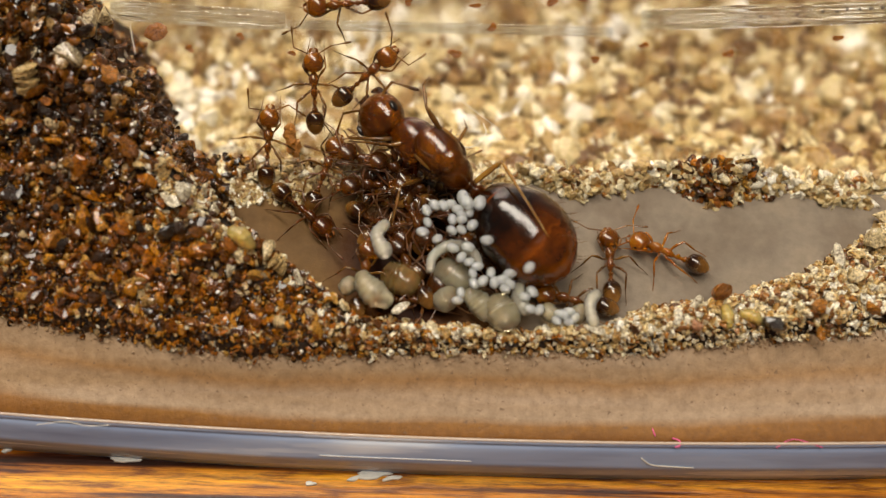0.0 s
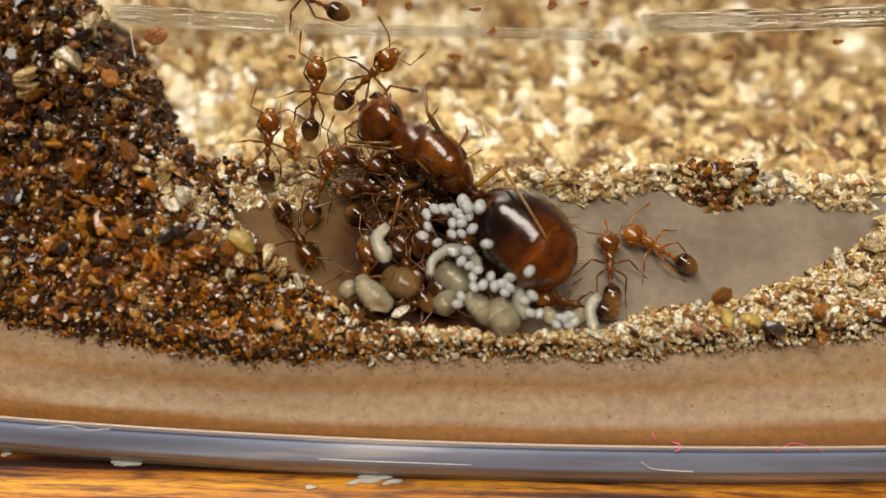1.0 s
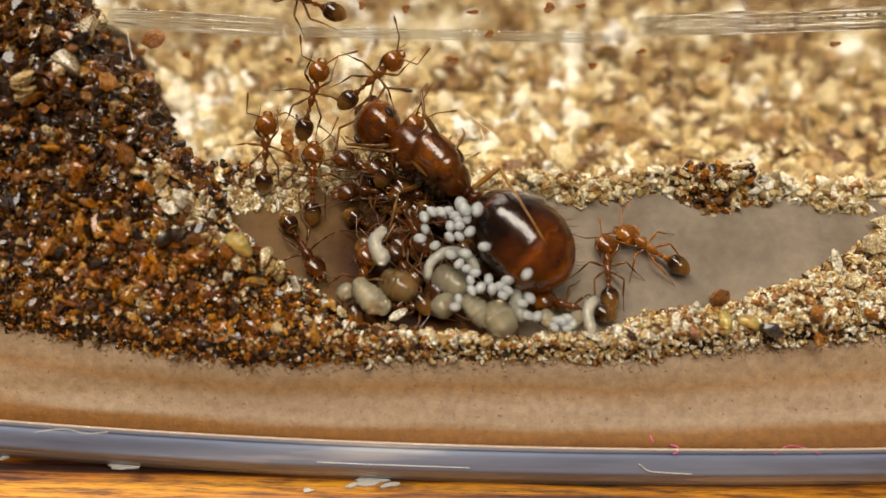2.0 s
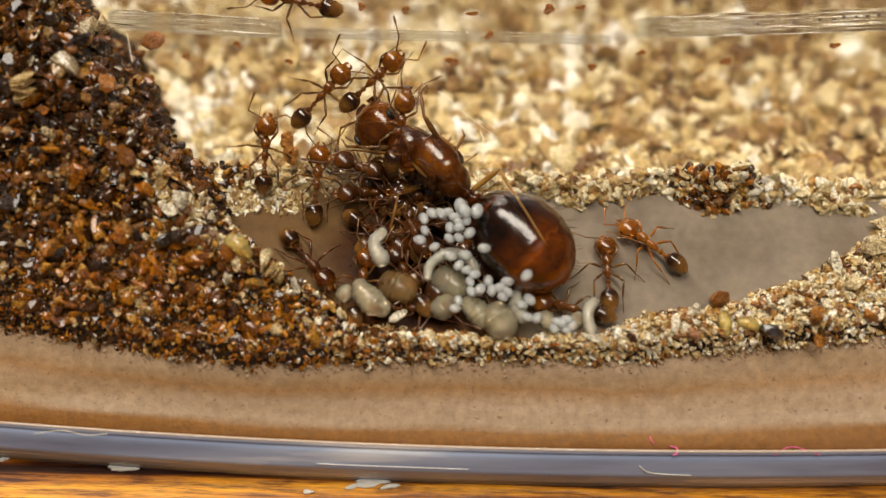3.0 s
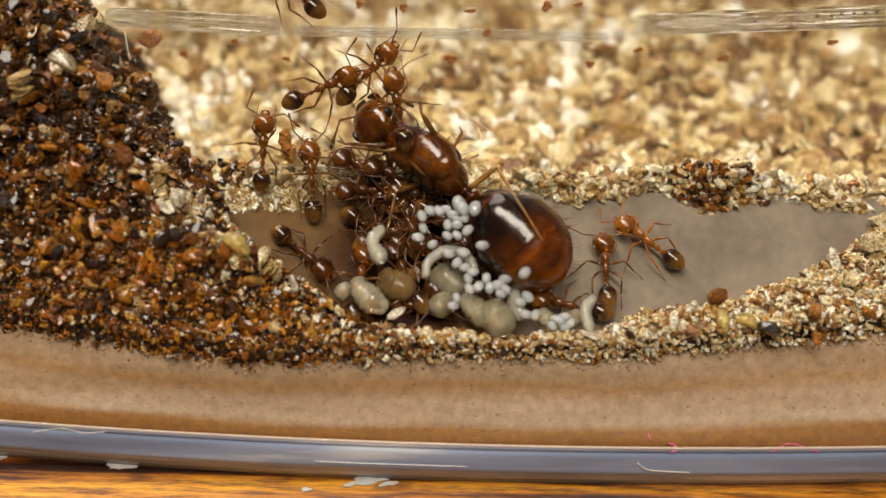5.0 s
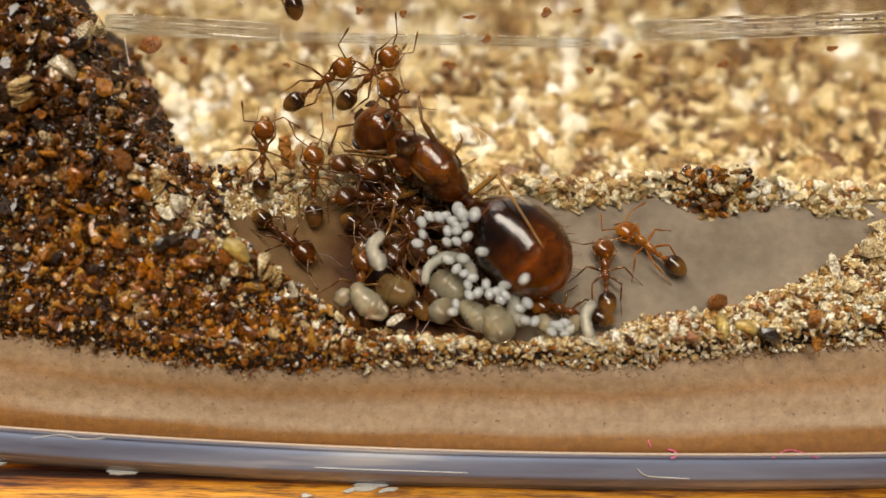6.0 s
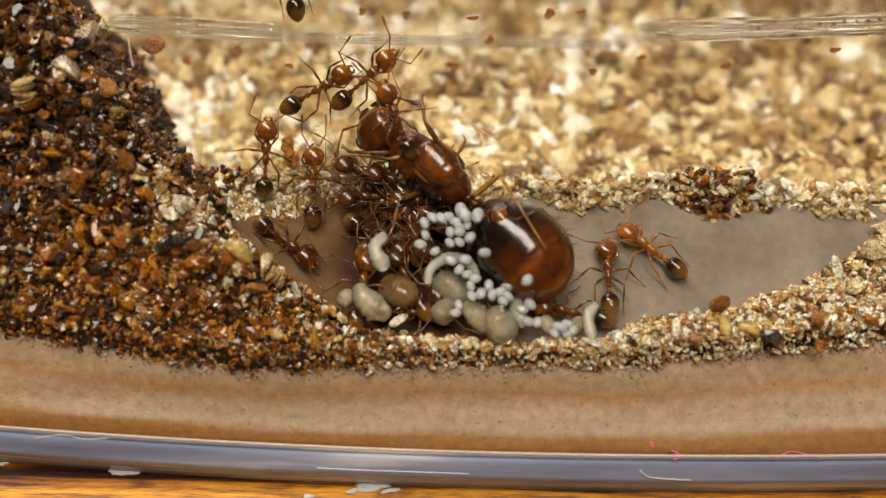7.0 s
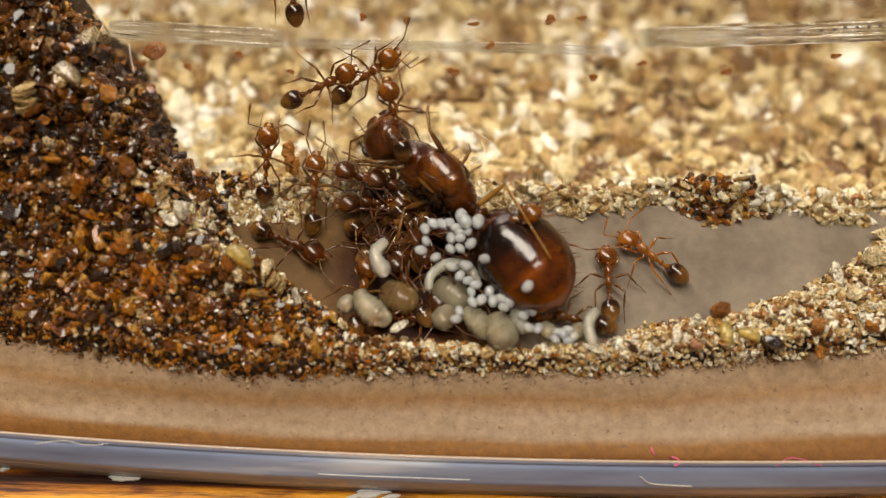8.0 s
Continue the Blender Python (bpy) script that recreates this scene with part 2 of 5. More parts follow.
def banded_material(name, shell, band, pale, step, tip=(-1.35, -1.0), tip_colour=(0.24, 0.10, 0.018), clear=0.3, relief=5.0, soft=0.05, sway=0.0, mottle=((0.3, (0.55, 0.45, 0.40)), (0.7, (1.5, 1.35, 1.2)))):
    """Gaster: dark glossy plates with pale seams, paler towards the tip (along its own x)."""
    m, nodes, links, b = material(name)
    co = nodes.new("ShaderNodeTexCoord")
    sep = nodes.new("ShaderNodeSeparateXYZ")
    links.new(co.outputs["Object"], sep.inputs["Vector"])
    wave = nodes.new("ShaderNodeMath")
    wave.operation = "PINGPONG"
    wave.inputs[1].default_value = step * MM
    ragged = nodes.new("ShaderNodeMath")  # the seams run unevenly
    ragged.operation = "MULTIPLY_ADD"
    ragged.inputs[1].default_value = sway * MM
    links.new(noise_node(nodes, links, 2.2, 4.0).outputs["Fac"], ragged.inputs[0])
    links.new(sep.outputs["X"], ragged.inputs[2])
    links.new(ragged.outputs[0], wave.inputs[0])
    frac = nodes.new("ShaderNodeMath")
    frac.operation = "DIVIDE"
    frac.inputs[1].default_value = step * MM
    links.new(wave.outputs[0], frac.inputs[0])
    col = ramp(nodes, [(0.0, pale), (0.08, band), (0.22, shell), (1.0, shell)])
    links.new(frac.outputs[0], col.inputs["Fac"])
    tex = noise_node(nodes, links, 1.1, 4.0)
    shade = ramp(nodes, list(mottle))
    links.new(tex.outputs["Fac"], shade.inputs["Fac"])
    reach = nodes.new("ShaderNodeMapRange")
    reach.inputs["From Min"].default_value, reach.inputs["From Max"].default_value = tip[1] * MM, tip[0] * MM
    links.new(sep.outputs["X"], reach.inputs["Value"])
    plates = mix(nodes, links, "LIGHTEN", reach.outputs["Result"], col.outputs["Color"], tip_colour)
    links.new(mix(nodes, links, "MULTIPLY", 1.0, plates, shade.outputs["Color"]), b.inputs["Base Color"])
    b.inputs["Roughness"].default_value = 0.05 + soft
    b.inputs["Transmission Weight"].default_value = clear
    b.inputs["IOR"].default_value = 1.5
    b.inputs["Subsurface Weight"].default_value = 0.05
    b.inputs["Subsurface Radius"].default_value = (0.6, 0.2, 0.05)
    b.inputs["Subsurface Scale"].default_value = 0.4 * MM
    b.inputs["Coat Weight"].default_value = 0.5
    b.inputs["Coat Roughness"].default_value = soft * 0.6
    bump(nodes, links, b, noise_node(nodes, links, relief, 3.0).outputs["Fac"], 0.10 / relief, 0.6)
    return m


def brood_material(name, colour, clear=0.5, depth=0.12, rough=0.25):
    """Soft, wet, half-clear brood skin over cloudy flesh: part of the light passes straight through."""
    m, nodes, links, b = material(name)
    tex = noise_node(nodes, links, 1.5, 3.0)
    col = ramp(nodes, [(0.3, tuple(c * 0.9 for c in colour)), (0.7, colour)])
    links.new(tex.outputs["Fac"], col.inputs["Fac"])
    links.new(col.outputs["Color"], b.inputs["Base Color"])
    b.inputs["Roughness"].default_value = rough
    b.inputs["Subsurface Weight"].default_value = 1.0
    b.inputs["Subsurface Radius"].default_value = (0.7, 0.7, 0.65)
    b.inputs["Subsurface Scale"].default_value = depth * MM
    bump(nodes, links, b, tex.outputs["Fac"], 0.03, 0.4)
    cloud = ramp(nodes, [(0.35, (min(clear * 1.05, 0.95),) * 3), (0.65, (clear * 0.95,) * 3)])
    links.new(tex.outputs["Fac"], cloud.inputs["Fac"])
    glass = nodes.new("ShaderNodeBsdfTransparent")
    glass.inputs["Color"].default_value = (*[c ** 0.6 for c in colour], 1)
    blend = nodes.new("ShaderNodeMixShader")
    links.new(cloud.outputs["Color"], blend.inputs[0])
    links.new(b.outputs[0], blend.inputs[1])
    links.new(glass.outputs[0], blend.inputs[2])
    wet = nodes.new("ShaderNodeBsdfGlossy")  # the wet skin's full shine
    wet.inputs["Roughness"].default_value = 0.10
    shine = nodes.new("ShaderNodeFresnel")
    shine.inputs["IOR"].default_value = 1.45
    skin = nodes.new("ShaderNodeMixShader")
    links.new(shine.outputs[0], skin.inputs[0])
    links.new(blend.outputs[0], skin.inputs[1])
    links.new(wet.outputs[0], skin.inputs[2])
    links.new(skin.outputs[0], nodes["Material Output"].inputs["Surface"])
    return m


def plain_material(name, colour, rough):
    m, nodes, links, b = material(name)
    tex = noise_node(nodes, links, 4.0, 3.0)
    col = ramp(nodes, [(0.3, tuple(c * 0.84 for c in colour)), (0.7, colour)])
    links.new(tex.outputs["Fac"], col.inputs["Fac"])
    links.new(col.outputs["Color"], b.inputs["Base Color"])
    b.inputs["Roughness"].default_value = rough
    return m


SOIL, PALE_SOIL, PLASTER, SILT, WOOD = soil_material(), pale_soil_material(), plaster_material(), floor_plaster_material(), wood_material()
CLEAR = clear_material("clear_plastic", (0.97, 0.98, 1.0), 0.02, 1.0, 1.49, 0.9, 0.16)
# clear rim: blue-grey room reflection and pale glint streaks painted as base colour
RIM_SHEEN = clear_material("scuffed_plastic", (0.66, 0.76, 1.0), 0.16, 0.04, 1.22, 0.9, 0.2, ((0.30, (0.24, 0.28, 0.42)), (0.45, (0.34, 0.41, 0.60)), (0.56, (0.42, 0.50, 0.70)), (0.68, (0.85, 0.90, 1.0))))
RIDGE = clear_material("ridge_plastic", (0.84, 0.88, 0.96), 0.05, 1.0, 1.49, 1.2, 0.12)
AMBER = chitin_material("amber_shell", (0.10, 0.025, 0.0008), (0.31, 0.094, 0.002), (0.62, 0.26, 0.010), 0.2, 0.12, 0.5)
PALE_AMBER = chitin_material("orange_amber_shell", (0.22, 0.060, 0.002), (0.46, 0.150, 0.004), (0.72, 0.31, 0.02), 0.2, 0.15, 0.5)
AMBER_DARK = chitin_material("brown_amber_shell", (0.06, 0.016, 0.0006), (0.21, 0.058, 0.0012), (0.46, 0.165, 0.006), 0.18, 0.12, 0.5)
GOLD_SHELL = chitin_material("golden_shell", (0.24, 0.10, 0.012), (0.46, 0.23, 0.04), (0.75, 0.46, 0.12), 0.15, 0.2, 0.4)
LEG_AMBER = chitin_material("pale_amber_shell", (0.07, 0.027, 0.004), (0.18, 0.075, 0.012), (0.42, 0.21, 0.05), 0.22, 0.2, 0.4)
QUEEN_RED = chitin_material("red_brown_shell", (0.030, 0.006, 0.0003), (0.130, 0.030, 0.0004), (0.42, 0.125, 0.002), 0.15, 0.1, 0.5, 0.4, (2.2, 0.08), 1.3)
# darker copies of shell and limb, with the brood pile's shade in their colour
SHADED_SHELL = chitin_material("shaded_shell", (0.030, 0.008, 0.001), (0.13, 0.036, 0.0015), (0.34, 0.110, 0.005), 0.25, 0.1, 0.5, 0.35)
SHADED_LIMB = chitin_material("shaded_limb", (0.05, 0.016, 0.003), (0.11, 0.036, 0.006), (0.20, 0.075, 0.015), 0.3, 0.2)
GASTER_DARK = banded_material("dark_gaster", (0.035, 0.011, 0.002), (0.070, 0.026, 0.004), (0.20, 0.09, 0.016), 0.24, (-1.15, -0.68), (0.46, 0.24, 0.05), 0.35, 5.0, 0.09)
QUEEN_GASTER = banded_material("queen_gaster", (0.014, 0.0032, 0.0003), (0.035, 0.008, 0.0006), (0.15, 0.040, 0.002), 0.95, (-4.0, -1.4), (0.23, 0.055, 0.0008), 0.08, 1.3, 0.12, 0.9, ((0.36, (0.16, 0.14, 0.12)), (0.64, (1.5, 1.35, 1.2))))
EYE = plain_material("black_eye", (0.012, 0.008, 0.006), 0.2)
EGG = brood_material("egg_white", (0.96, 1.0, 0.99), 0.64, 0.12, 0.15)
LARVA = brood_material("larva_cream", (1.0, 0.93, 0.80), 0.72, 0.12, 0.12)
LARVA_CLEAR = brood_material("larva_clear", (1.0, 0.86, 0.62), 0.79, 0.12, 0.12)
LARVA_AMBER = brood_material("larva_amber", (1.0, 0.64, 0.26), 0.85, 0.12, 0.15)
LARVA_YELLOW = brood_material("larva_yellow", (0.98, 0.76, 0.28), 0.70)
DEBRIS = grain_material("rusty_debris", [(0.0, (0.22, 0.075, 0.012)), (1.0, (0.34, 0.13, 0.025))], 0.3, 0.6)
HUSK = grain_material("orange_husk", [(0.0, (0.46, 0.17, 0.022)), (1.0, (0.58, 0.25, 0.04))], 0.4, 0.5, 0.25)
SCUFF = plain_material("grey_scuff", (0.16, 0.13, 0.11), 0.5)
AMBER_STONE = grain_material("amber_stone", [(0.0, (0.40, 0.135, 0.008)), (1.0, (0.58, 0.25, 0.03))], 0.2, 0.3, 0.4, 0.0, 0.7)
BLACK_STONE = grain_material("black_stone", [(0.0, (0.012, 0.008, 0.006)), (1.0, (0.03, 0.018, 0.01))], 0.1, 0.6, 0.0, 0.0, 1.0)
PALE_STONE = grain_material("pale_stone", [(0.0, (0.62, 0.46, 0.22)), (1.0, (0.82, 0.70, 0.46))], 0.25, 0.5, 0.25, 0.0, 0.4)
WHITE_STONE = grain_material("white_stone", [(0.0, (0.70, 0.62, 0.46)), (1.0, (0.84, 0.79, 0.68))], 0.2, 0.6, 0.3, 0.0, 0.5)
TERRACOTTA = grain_material("terracotta", [(0.0, (0.36, 0.17, 0.09)), (1.0, (0.46, 0.24, 0.14))], 0.4, 0.4)
MICA = grain_material("mica", [(0.0, (0.44, 0.27, 0.08)), (1.0, (0.74, 0.56, 0.28))], 0.15, 0.8, 0.1, 0.0, 0.6)
CHALK = plain_material("white_chip", (0.90, 0.88, 0.82), 0.6)
PINK = plain_material("pink_fibre", (0.85, 0.12, 0.32), 0.5)
PALE_FIBRE = plain_material("pale_fibre", (0.75, 0.70, 0.60), 0.4)


# ---- mesh helpers (millimetres in, metres out) ----
BOX = [(0, 2, 3, 1), (4, 5, 7, 6), (0, 1, 5, 4), (2, 6, 7, 3), (0, 4, 6, 2), (1, 3, 7, 5)]


def outward(verts, faces):
    """The shape with its faces turned outwards, by its signed volume."""
    p = np.array([tuple(v) for v in verts], float)
    tri = np.array([(f[0], f[i], f[i + 1]) for f in faces for i in range(1, len(f) - 1)])
    total = float(np.sum(p[tri[:, 0]] * np.cross(p[tri[:, 1]], p[tri[:, 2]])))
    return verts, faces if total >= 0 else [tuple(f)[::-1] for f in faces]


def link_mesh(name, verts, faces, mat, parent=None, label="", smooth=True):
    me = bpy.data.meshes.new(name)
    me.from_pydata([tuple(float(c) * MM for c in v) for v in verts], [], faces)
    me.materials.append(mat)
    me.polygons.foreach_set("use_smooth", [smooth] * len(me.polygons))
    me.update()
    ob = new(name, me)
    if parent is not None:
        ob.parent = parent
    return tagged(ob, label)


def at(x, y, z, rx=0, ry=0, rz=0):
    return pose(x * MM, y * MM, z * MM, rx, ry, rz)


def tube(points, radii, segs=8, flat=1.0):
    """A round-ended tube through the points; verts and faces."""
    pts = [Vector(p) for p in points]
    verts, faces = [], []
    for i, p in enumerate(pts):
        d = (pts[min(i + 1, len(pts) - 1)] - pts[max(i - 1, 0)]).normalized()
        side = d.cross(Vector((0, 0, 1)))
        side = side.normalized() if side.length > 1e-4 else Vector((0, 1, 0))
        up = side.cross(d)
        for k in range(segs):
            a = 2 * math.pi * k / segs
            verts.append(p + (side * math.cos(a) + up * math.sin(a) * flat) * radii[i])
    for i in range(len(pts) - 1):
        for k in range(segs):
            a, b = i * segs + k, i * segs + (k + 1) % segs
            faces.append((a, b, b + segs, a + segs))
    faces.append(tuple(range(segs))[::-1])
    faces.append(tuple(range((len(pts) - 1) * segs, len(pts) * segs)))
    return outward(verts, faces)


def smooth_line(points, radii, steps=4):
    """Catmull-Rom refinement of a line with its radii."""
    p = [np.array((*q, r), float) for q, r in zip(points, radii)]
    p = [2 * p[0] - p[1]] + p + [2 * p[-1] - p[-2]]
    out = []
    for i in range(1, len(p) - 2):
        for k in range(steps):
            t = k / steps
            out.append(0.5 * (2 * p[i] + (p[i + 1] - p[i - 1]) * t + (2 * p[i - 1] - 5 * p[i] + 4 * p[i + 1] - p[i + 2]) * t * t
                              + (3 * p[i] - p[i - 1] - 3 * p[i + 1] + p[i + 2]) * t ** 3))
    out.append(p[-2])
    return [tuple(q[:3]) for q in out], [max(0.003, float(q[3])) for q in out]


def body(stations, segs=20, square=2.0, seams=(), flare=0.035):
    """A body along x: stations of (x, half width, half height, centre height), refined smoothly. At each seam a plate ends, a little proud of the next."""
    fine = 9 if seams else 4
    line, _ = smooth_line([(s[0], s[1], s[2]) for s in stations], [1] * len(stations), fine)
    heights, _ = smooth_line([(s[3], 0, 0) for s in stations], [1] * len(stations), fine)
    edges = sorted([stations[0][0], *seams, stations[-1][0]])
    verts, faces = [], []
    for (x, ry, rz), (zc, _a, _b) in zip(line, heights):
        ry, rz = max(ry, 0.004), max(rz, 0.004)
        if seams:
            k = max(0, min(len(edges) - 2, int(np.searchsorted(edges, x) - 1)))
            rear = (edges[k + 1] - x) / (edges[k + 1] - edges[k])
            ry, rz = ry * (1 + flare * (rear - 0.5)), rz * (1 + flare * (rear - 0.5))
        for k in range(segs):
            a = 2 * math.pi * k / segs
            c, s = math.cos(a), math.sin(a)
            e = 2 / square
            verts.append((x, ry * math.copysign(abs(c) ** e, c), zc + rz * math.copysign(abs(s) ** e, s)))
    n = len(line)
    for i in range(n - 1):
        for k in range(segs):
            a, b = i * segs + k, i * segs + (k + 1) % segs
            faces.append((a, a + segs, b + segs, b))
    faces.append(tuple(range(segs)))
    faces.append(tuple(range((n - 1) * segs, n * segs))[::-1])
    return outward(verts, faces)


def ball(centre, radii, segs=14, rings=9):
    verts, faces = [], []
    for i in range(rings + 1):
        t = math.pi * i / rings
        for k in range(segs):
            a = 2 * math.pi * k / segs
            verts.append((centre[0] + radii[0] * math.cos(t), centre[1] + radii[1] * math.sin(t) * math.cos(a), centre[2] + radii[2] * math.sin(t) * math.sin(a)))
    for i in range(rings):
        for k in range(segs):
            a, b = i * segs + k, i * segs + (k + 1) % segs
            faces.append((a, b, b + segs, a + segs))
    return outward(verts, faces)


def fuse(*shapes):
    verts, faces = [], []
    for v, f in shapes:
        n = len(verts)
        verts += list(v)
        faces += [tuple(i + n for i in q) for q in f]
    return verts, faces


def block(name, xs, ys, top, low, mat, shift=None):
    """A solid whose upper side is the height field top(x, y) and whose underside lies at low."""
    nx, ny = len(xs), len(ys)
    X, Y = np.meshgrid(xs, ys, indexing="ij")
    if shift is not None:
        Y = Y + shift(X, Y)
    Z = top(X, Y)
    up = np.stack([X, Y, Z], -1).reshape(-1, 3)
    dn = np.stack([X, Y, np.minimum(np.full_like(X, low), Z - 0.05)], -1).reshape(-1, 3)
    n = nx * ny
    g = np.arange(n).reshape(nx, ny)
    faces = []
    a, b, c, d = g[:-1, :-1].ravel(), g[1:, :-1].ravel(), g[1:, 1:].ravel(), g[:-1, 1:].ravel()
    faces += list(zip(a.tolist(), b.tolist(), c.tolist(), d.tolist()))
    faces += list(zip((d + n).tolist(), (c + n).tolist(), (b + n).tolist(), (a + n).tolist()))
    for edge, flip in ((g[:, 0], 0), (g[:, -1], 1), (g[0, :], 1), (g[-1, :], 0)):
        for i, j in zip(edge[:-1].tolist(), edge[1:].tolist()):
            faces.append((i, i + n, j + n, j) if not flip else (i, j, j + n, i + n))
    return link_mesh(name, np.vstack([up, dn]), faces, mat)


def waves(x, y, size, seed):
    """Smooth uneven relief, about -1 to 1."""
    rng = np.random.RandomState(seed)
    out = np.zeros_like(x)
    for k in range(9):
        a = rng.uniform(0, 2 * math.pi)
        w = 2 * math.pi / size * rng.uniform(0.5, 1.8)
        out = out + np.sin((x * math.cos(a) + y * math.sin(a)) * w + rng.uniform(0, 6.28))
    return out / 4.5


def ico():
    g = (1 + 5 ** 0.5) / 2
    v = np.array([(-1, g, 0), (1, g, 0), (-1, -g, 0), (1, -g, 0), (0, -1, g), (0, 1, g), (0, -1, -g), (0, 1, -g), (g, 0, -1), (g, 0, 1), (-g, 0, -1), (-g, 0, 1)], float)
    f = "0 11 5 0 5 1 0 1 7 0 7 10 0 10 11 1 5 9 5 11 4 11 10 2 10 7 6 7 1 8 3 9 4 3 4 2 3 2 6 3 6 8 3 8 9 4 9 5 2 4 11 6 2 10 8 6 7 9 8 1"
    return v / np.linalg.norm(v[0]), np.array(f.split(), int).reshape(-1, 3)


def ico_fine():
    """The icosahedron with each face cut in four."""
    v, f = ico()
    v, mids, out = [tuple(p) for p in v], {}, []

    def mid(a, b):
        key = (min(a, b), max(a, b))
        if key not in mids:
            p = (np.array(v[a]) + np.array(v[b])) / 2
            v.append(tuple(p / np.linalg.norm(p)))
            mids[key] = len(v) - 1
        return mids[key]
    for a, b, c in f.tolist():
        ab, bc, ca = mid(a, b), mid(b, c), mid(c, a)
        out += [(a, ab, ca), (b, bc, ab), (c, ca, bc), (ab, bc, ca)]
    return np.array(v), np.array(out)


def grains(name, centres, sizes, mat, seed, flat=0.7, fine=True):
    """Many loose angular grains as one mesh."""
    rng = np.random.RandomState(seed)
    v0, f0 = ico_fine() if fine else ico()
    n, k = len(centres), len(v0)
    v = v0[None] * (1 + rng.uniform(-0.10, 0.10, (n, k, 1)))
    for _ in range(8):  # broken faces
        cut = rng.normal(size=(n, 1, 3))
        cut /= np.linalg.norm(cut, axis=2, keepdims=True)
        over = np.sum(v * cut, 2, keepdims=True) - rng.uniform(0.35, 0.85, (n, 1, 1))
        v = v - np.maximum(over, 0) * cut
    v = v * 1.2
    v = v * np.stack([rng.uniform(0.8, 1.65, n), rng.uniform(0.55, 1.15, n), rng.uniform(flat * 0.3, flat * 1.3, n)], -1)[:, None, :]
    q = rng.normal(size=(n, 4))
    q /= np.linalg.norm(q, axis=1, keepdims=True)
    w, x, y, z = q.T
    rot = np.stack([1 - 2 * (y * y + z * z), 2 * (x * y - z * w), 2 * (x * z + y * w), 2 * (x * y + z * w), 1 - 2 * (x * x + z * z), 2 * (y * z - x * w),
                    2 * (x * z - y * w), 2 * (y * z + x * w), 1 - 2 * (x * x + y * y)], -1).reshape(n, 3, 3)
    v = np.einsum("nij,nkj->nki", rot, v) * sizes[:, None, None] + centres[:, None, :]
    faces = (f0[None] + k * np.arange(n)[:, None, None]).reshape(-1, 3)
    me = bpy.data.meshes.new(name)
    me.vertices.add(n * k)
    me.vertices.foreach_set("co", (v * MM).astype(np.float32).ravel())
    me.loops.add(faces.size)
    me.loops.foreach_set("vertex_index", faces.astype(np.int32).ravel())
    me.polygons.add(len(faces))
    me.polygons.foreach_set("loop_start", np.arange(0, faces.size, 3, dtype=np.int32))
    me.materials.append(mat)
    me.update(calc_edges=True)
    me.validate()
    me.shade_flat()
    return new(name, me)


def part(name, shape, mat, parent, label="", smooth=True):
    return link_mesh(name, shape[0], shape[1], mat, parent, label, smooth)


# ---- the ground plan ----
FLOOR = 3.0          # height of the chamber floor over the table
PANE_Y = 0.12        # where the leaning clear sheet meets the floor
PANE_LEAN = 45.0     # its rise


CLUMP = (8.25, 0.832)


def bow(x):
    return (x - 1.5) ** 2 / 500.0


def brink(x):
    """Front edge of the chamber floor, where the plaster face falls away."""
    return np.interp(x, [-14.94, -12.47, -10.50, -8.37, -5.17, -2.82, 0.336, 3.5, 5.09, 7.5, 9.93, 12.66, 14.83], [-4.39, -4.67, -4.97, -5.35, -5.69, -5.53, -5.36, -5.27, -5.31, -4.89, -4.59, -4.3, -4.06])


def toe(x):
    """Back edge of the low rim of grains along the brink."""
    return np.interp(x, [-5.33, -2.58, -0.324, 1.92, 4.49, 5.97, 7.79, 9.3, 11.04, 12.16, 13.28, 14.74], [-4.11, -4.3, -4.41, -4.61, -4.39, -3.77, -3.45, -2.94, -2.18, -1.34, -0.427, 0.932])


def shoulder(y):
    """How far right the steep bank of grains reaches."""
    return np.interp(y, [-4.79, -4.4, -3.47, -2.54, -1.34, -0.536, 0.076, 0.942, 1.75, 3.1, 3.91], [-1.9, -2.40, -3.62, -4.93, -6.15, -7.05, -7.24, -8.21, -8.63, -9.15, -9.8])


def heap(x, y):
    """Depth of loose grains on the plaster."""
    uneven = waves(x, y, 2.2, 5)
    bank = np.minimum(0.577 * (y + 5.3) + 0.2 + 0.16 * uneven + np.interp(y, [-4, 0], [0.04, 0.22]) * waves(x, y, 0.9, 6), 2.6 * (shoulder(y) + 0.14 * waves(x, y, 1.3, 9) - x))
    bank = np.where(y < 5.5, bank, -1.0)
    strip = np.minimum(1.3 * (toe(x) + 0.12 * uneven - y), 0.62 + 0.1 * uneven)
    foot = np.minimum(0.8 * (y - PANE_Y + 0.16 + 0.46 * waves(x, y, 3.2, 14) + 0.16 * waves(x, y, 0.7, 15)), 0.32 + 0.20 * waves(x, y, 1.2, 16))
    foot = foot + 0.80 * np.exp(-((x - CLUMP[0]) / 1.4) ** 2 - ((y - CLUMP[1]) / 0.5) ** 2)
    depth = np.maximum(np.maximum(bank, strip), np.where(y < PANE_Y + 0.7, foot, -1.0))
    return np.minimum(depth, 1.8 * (y - brink(x) + 0.10 * waves(x, y, 0.9, 3)) + 0.12)


def plaster_top(x, y):
    edge = brink(x) + 0.06 * waves(x, y * 0, 0.8, 21)
    front = bow(x) - 7.46
    fall = np.clip((edge - y) / (edge - front), 0, 1)
    return FLOOR - 1.12 * fall - 0.12 * np.sin(math.pi * fall) ** 2 + 0.03 * waves(x * 0.2, y, 1.3, 22)


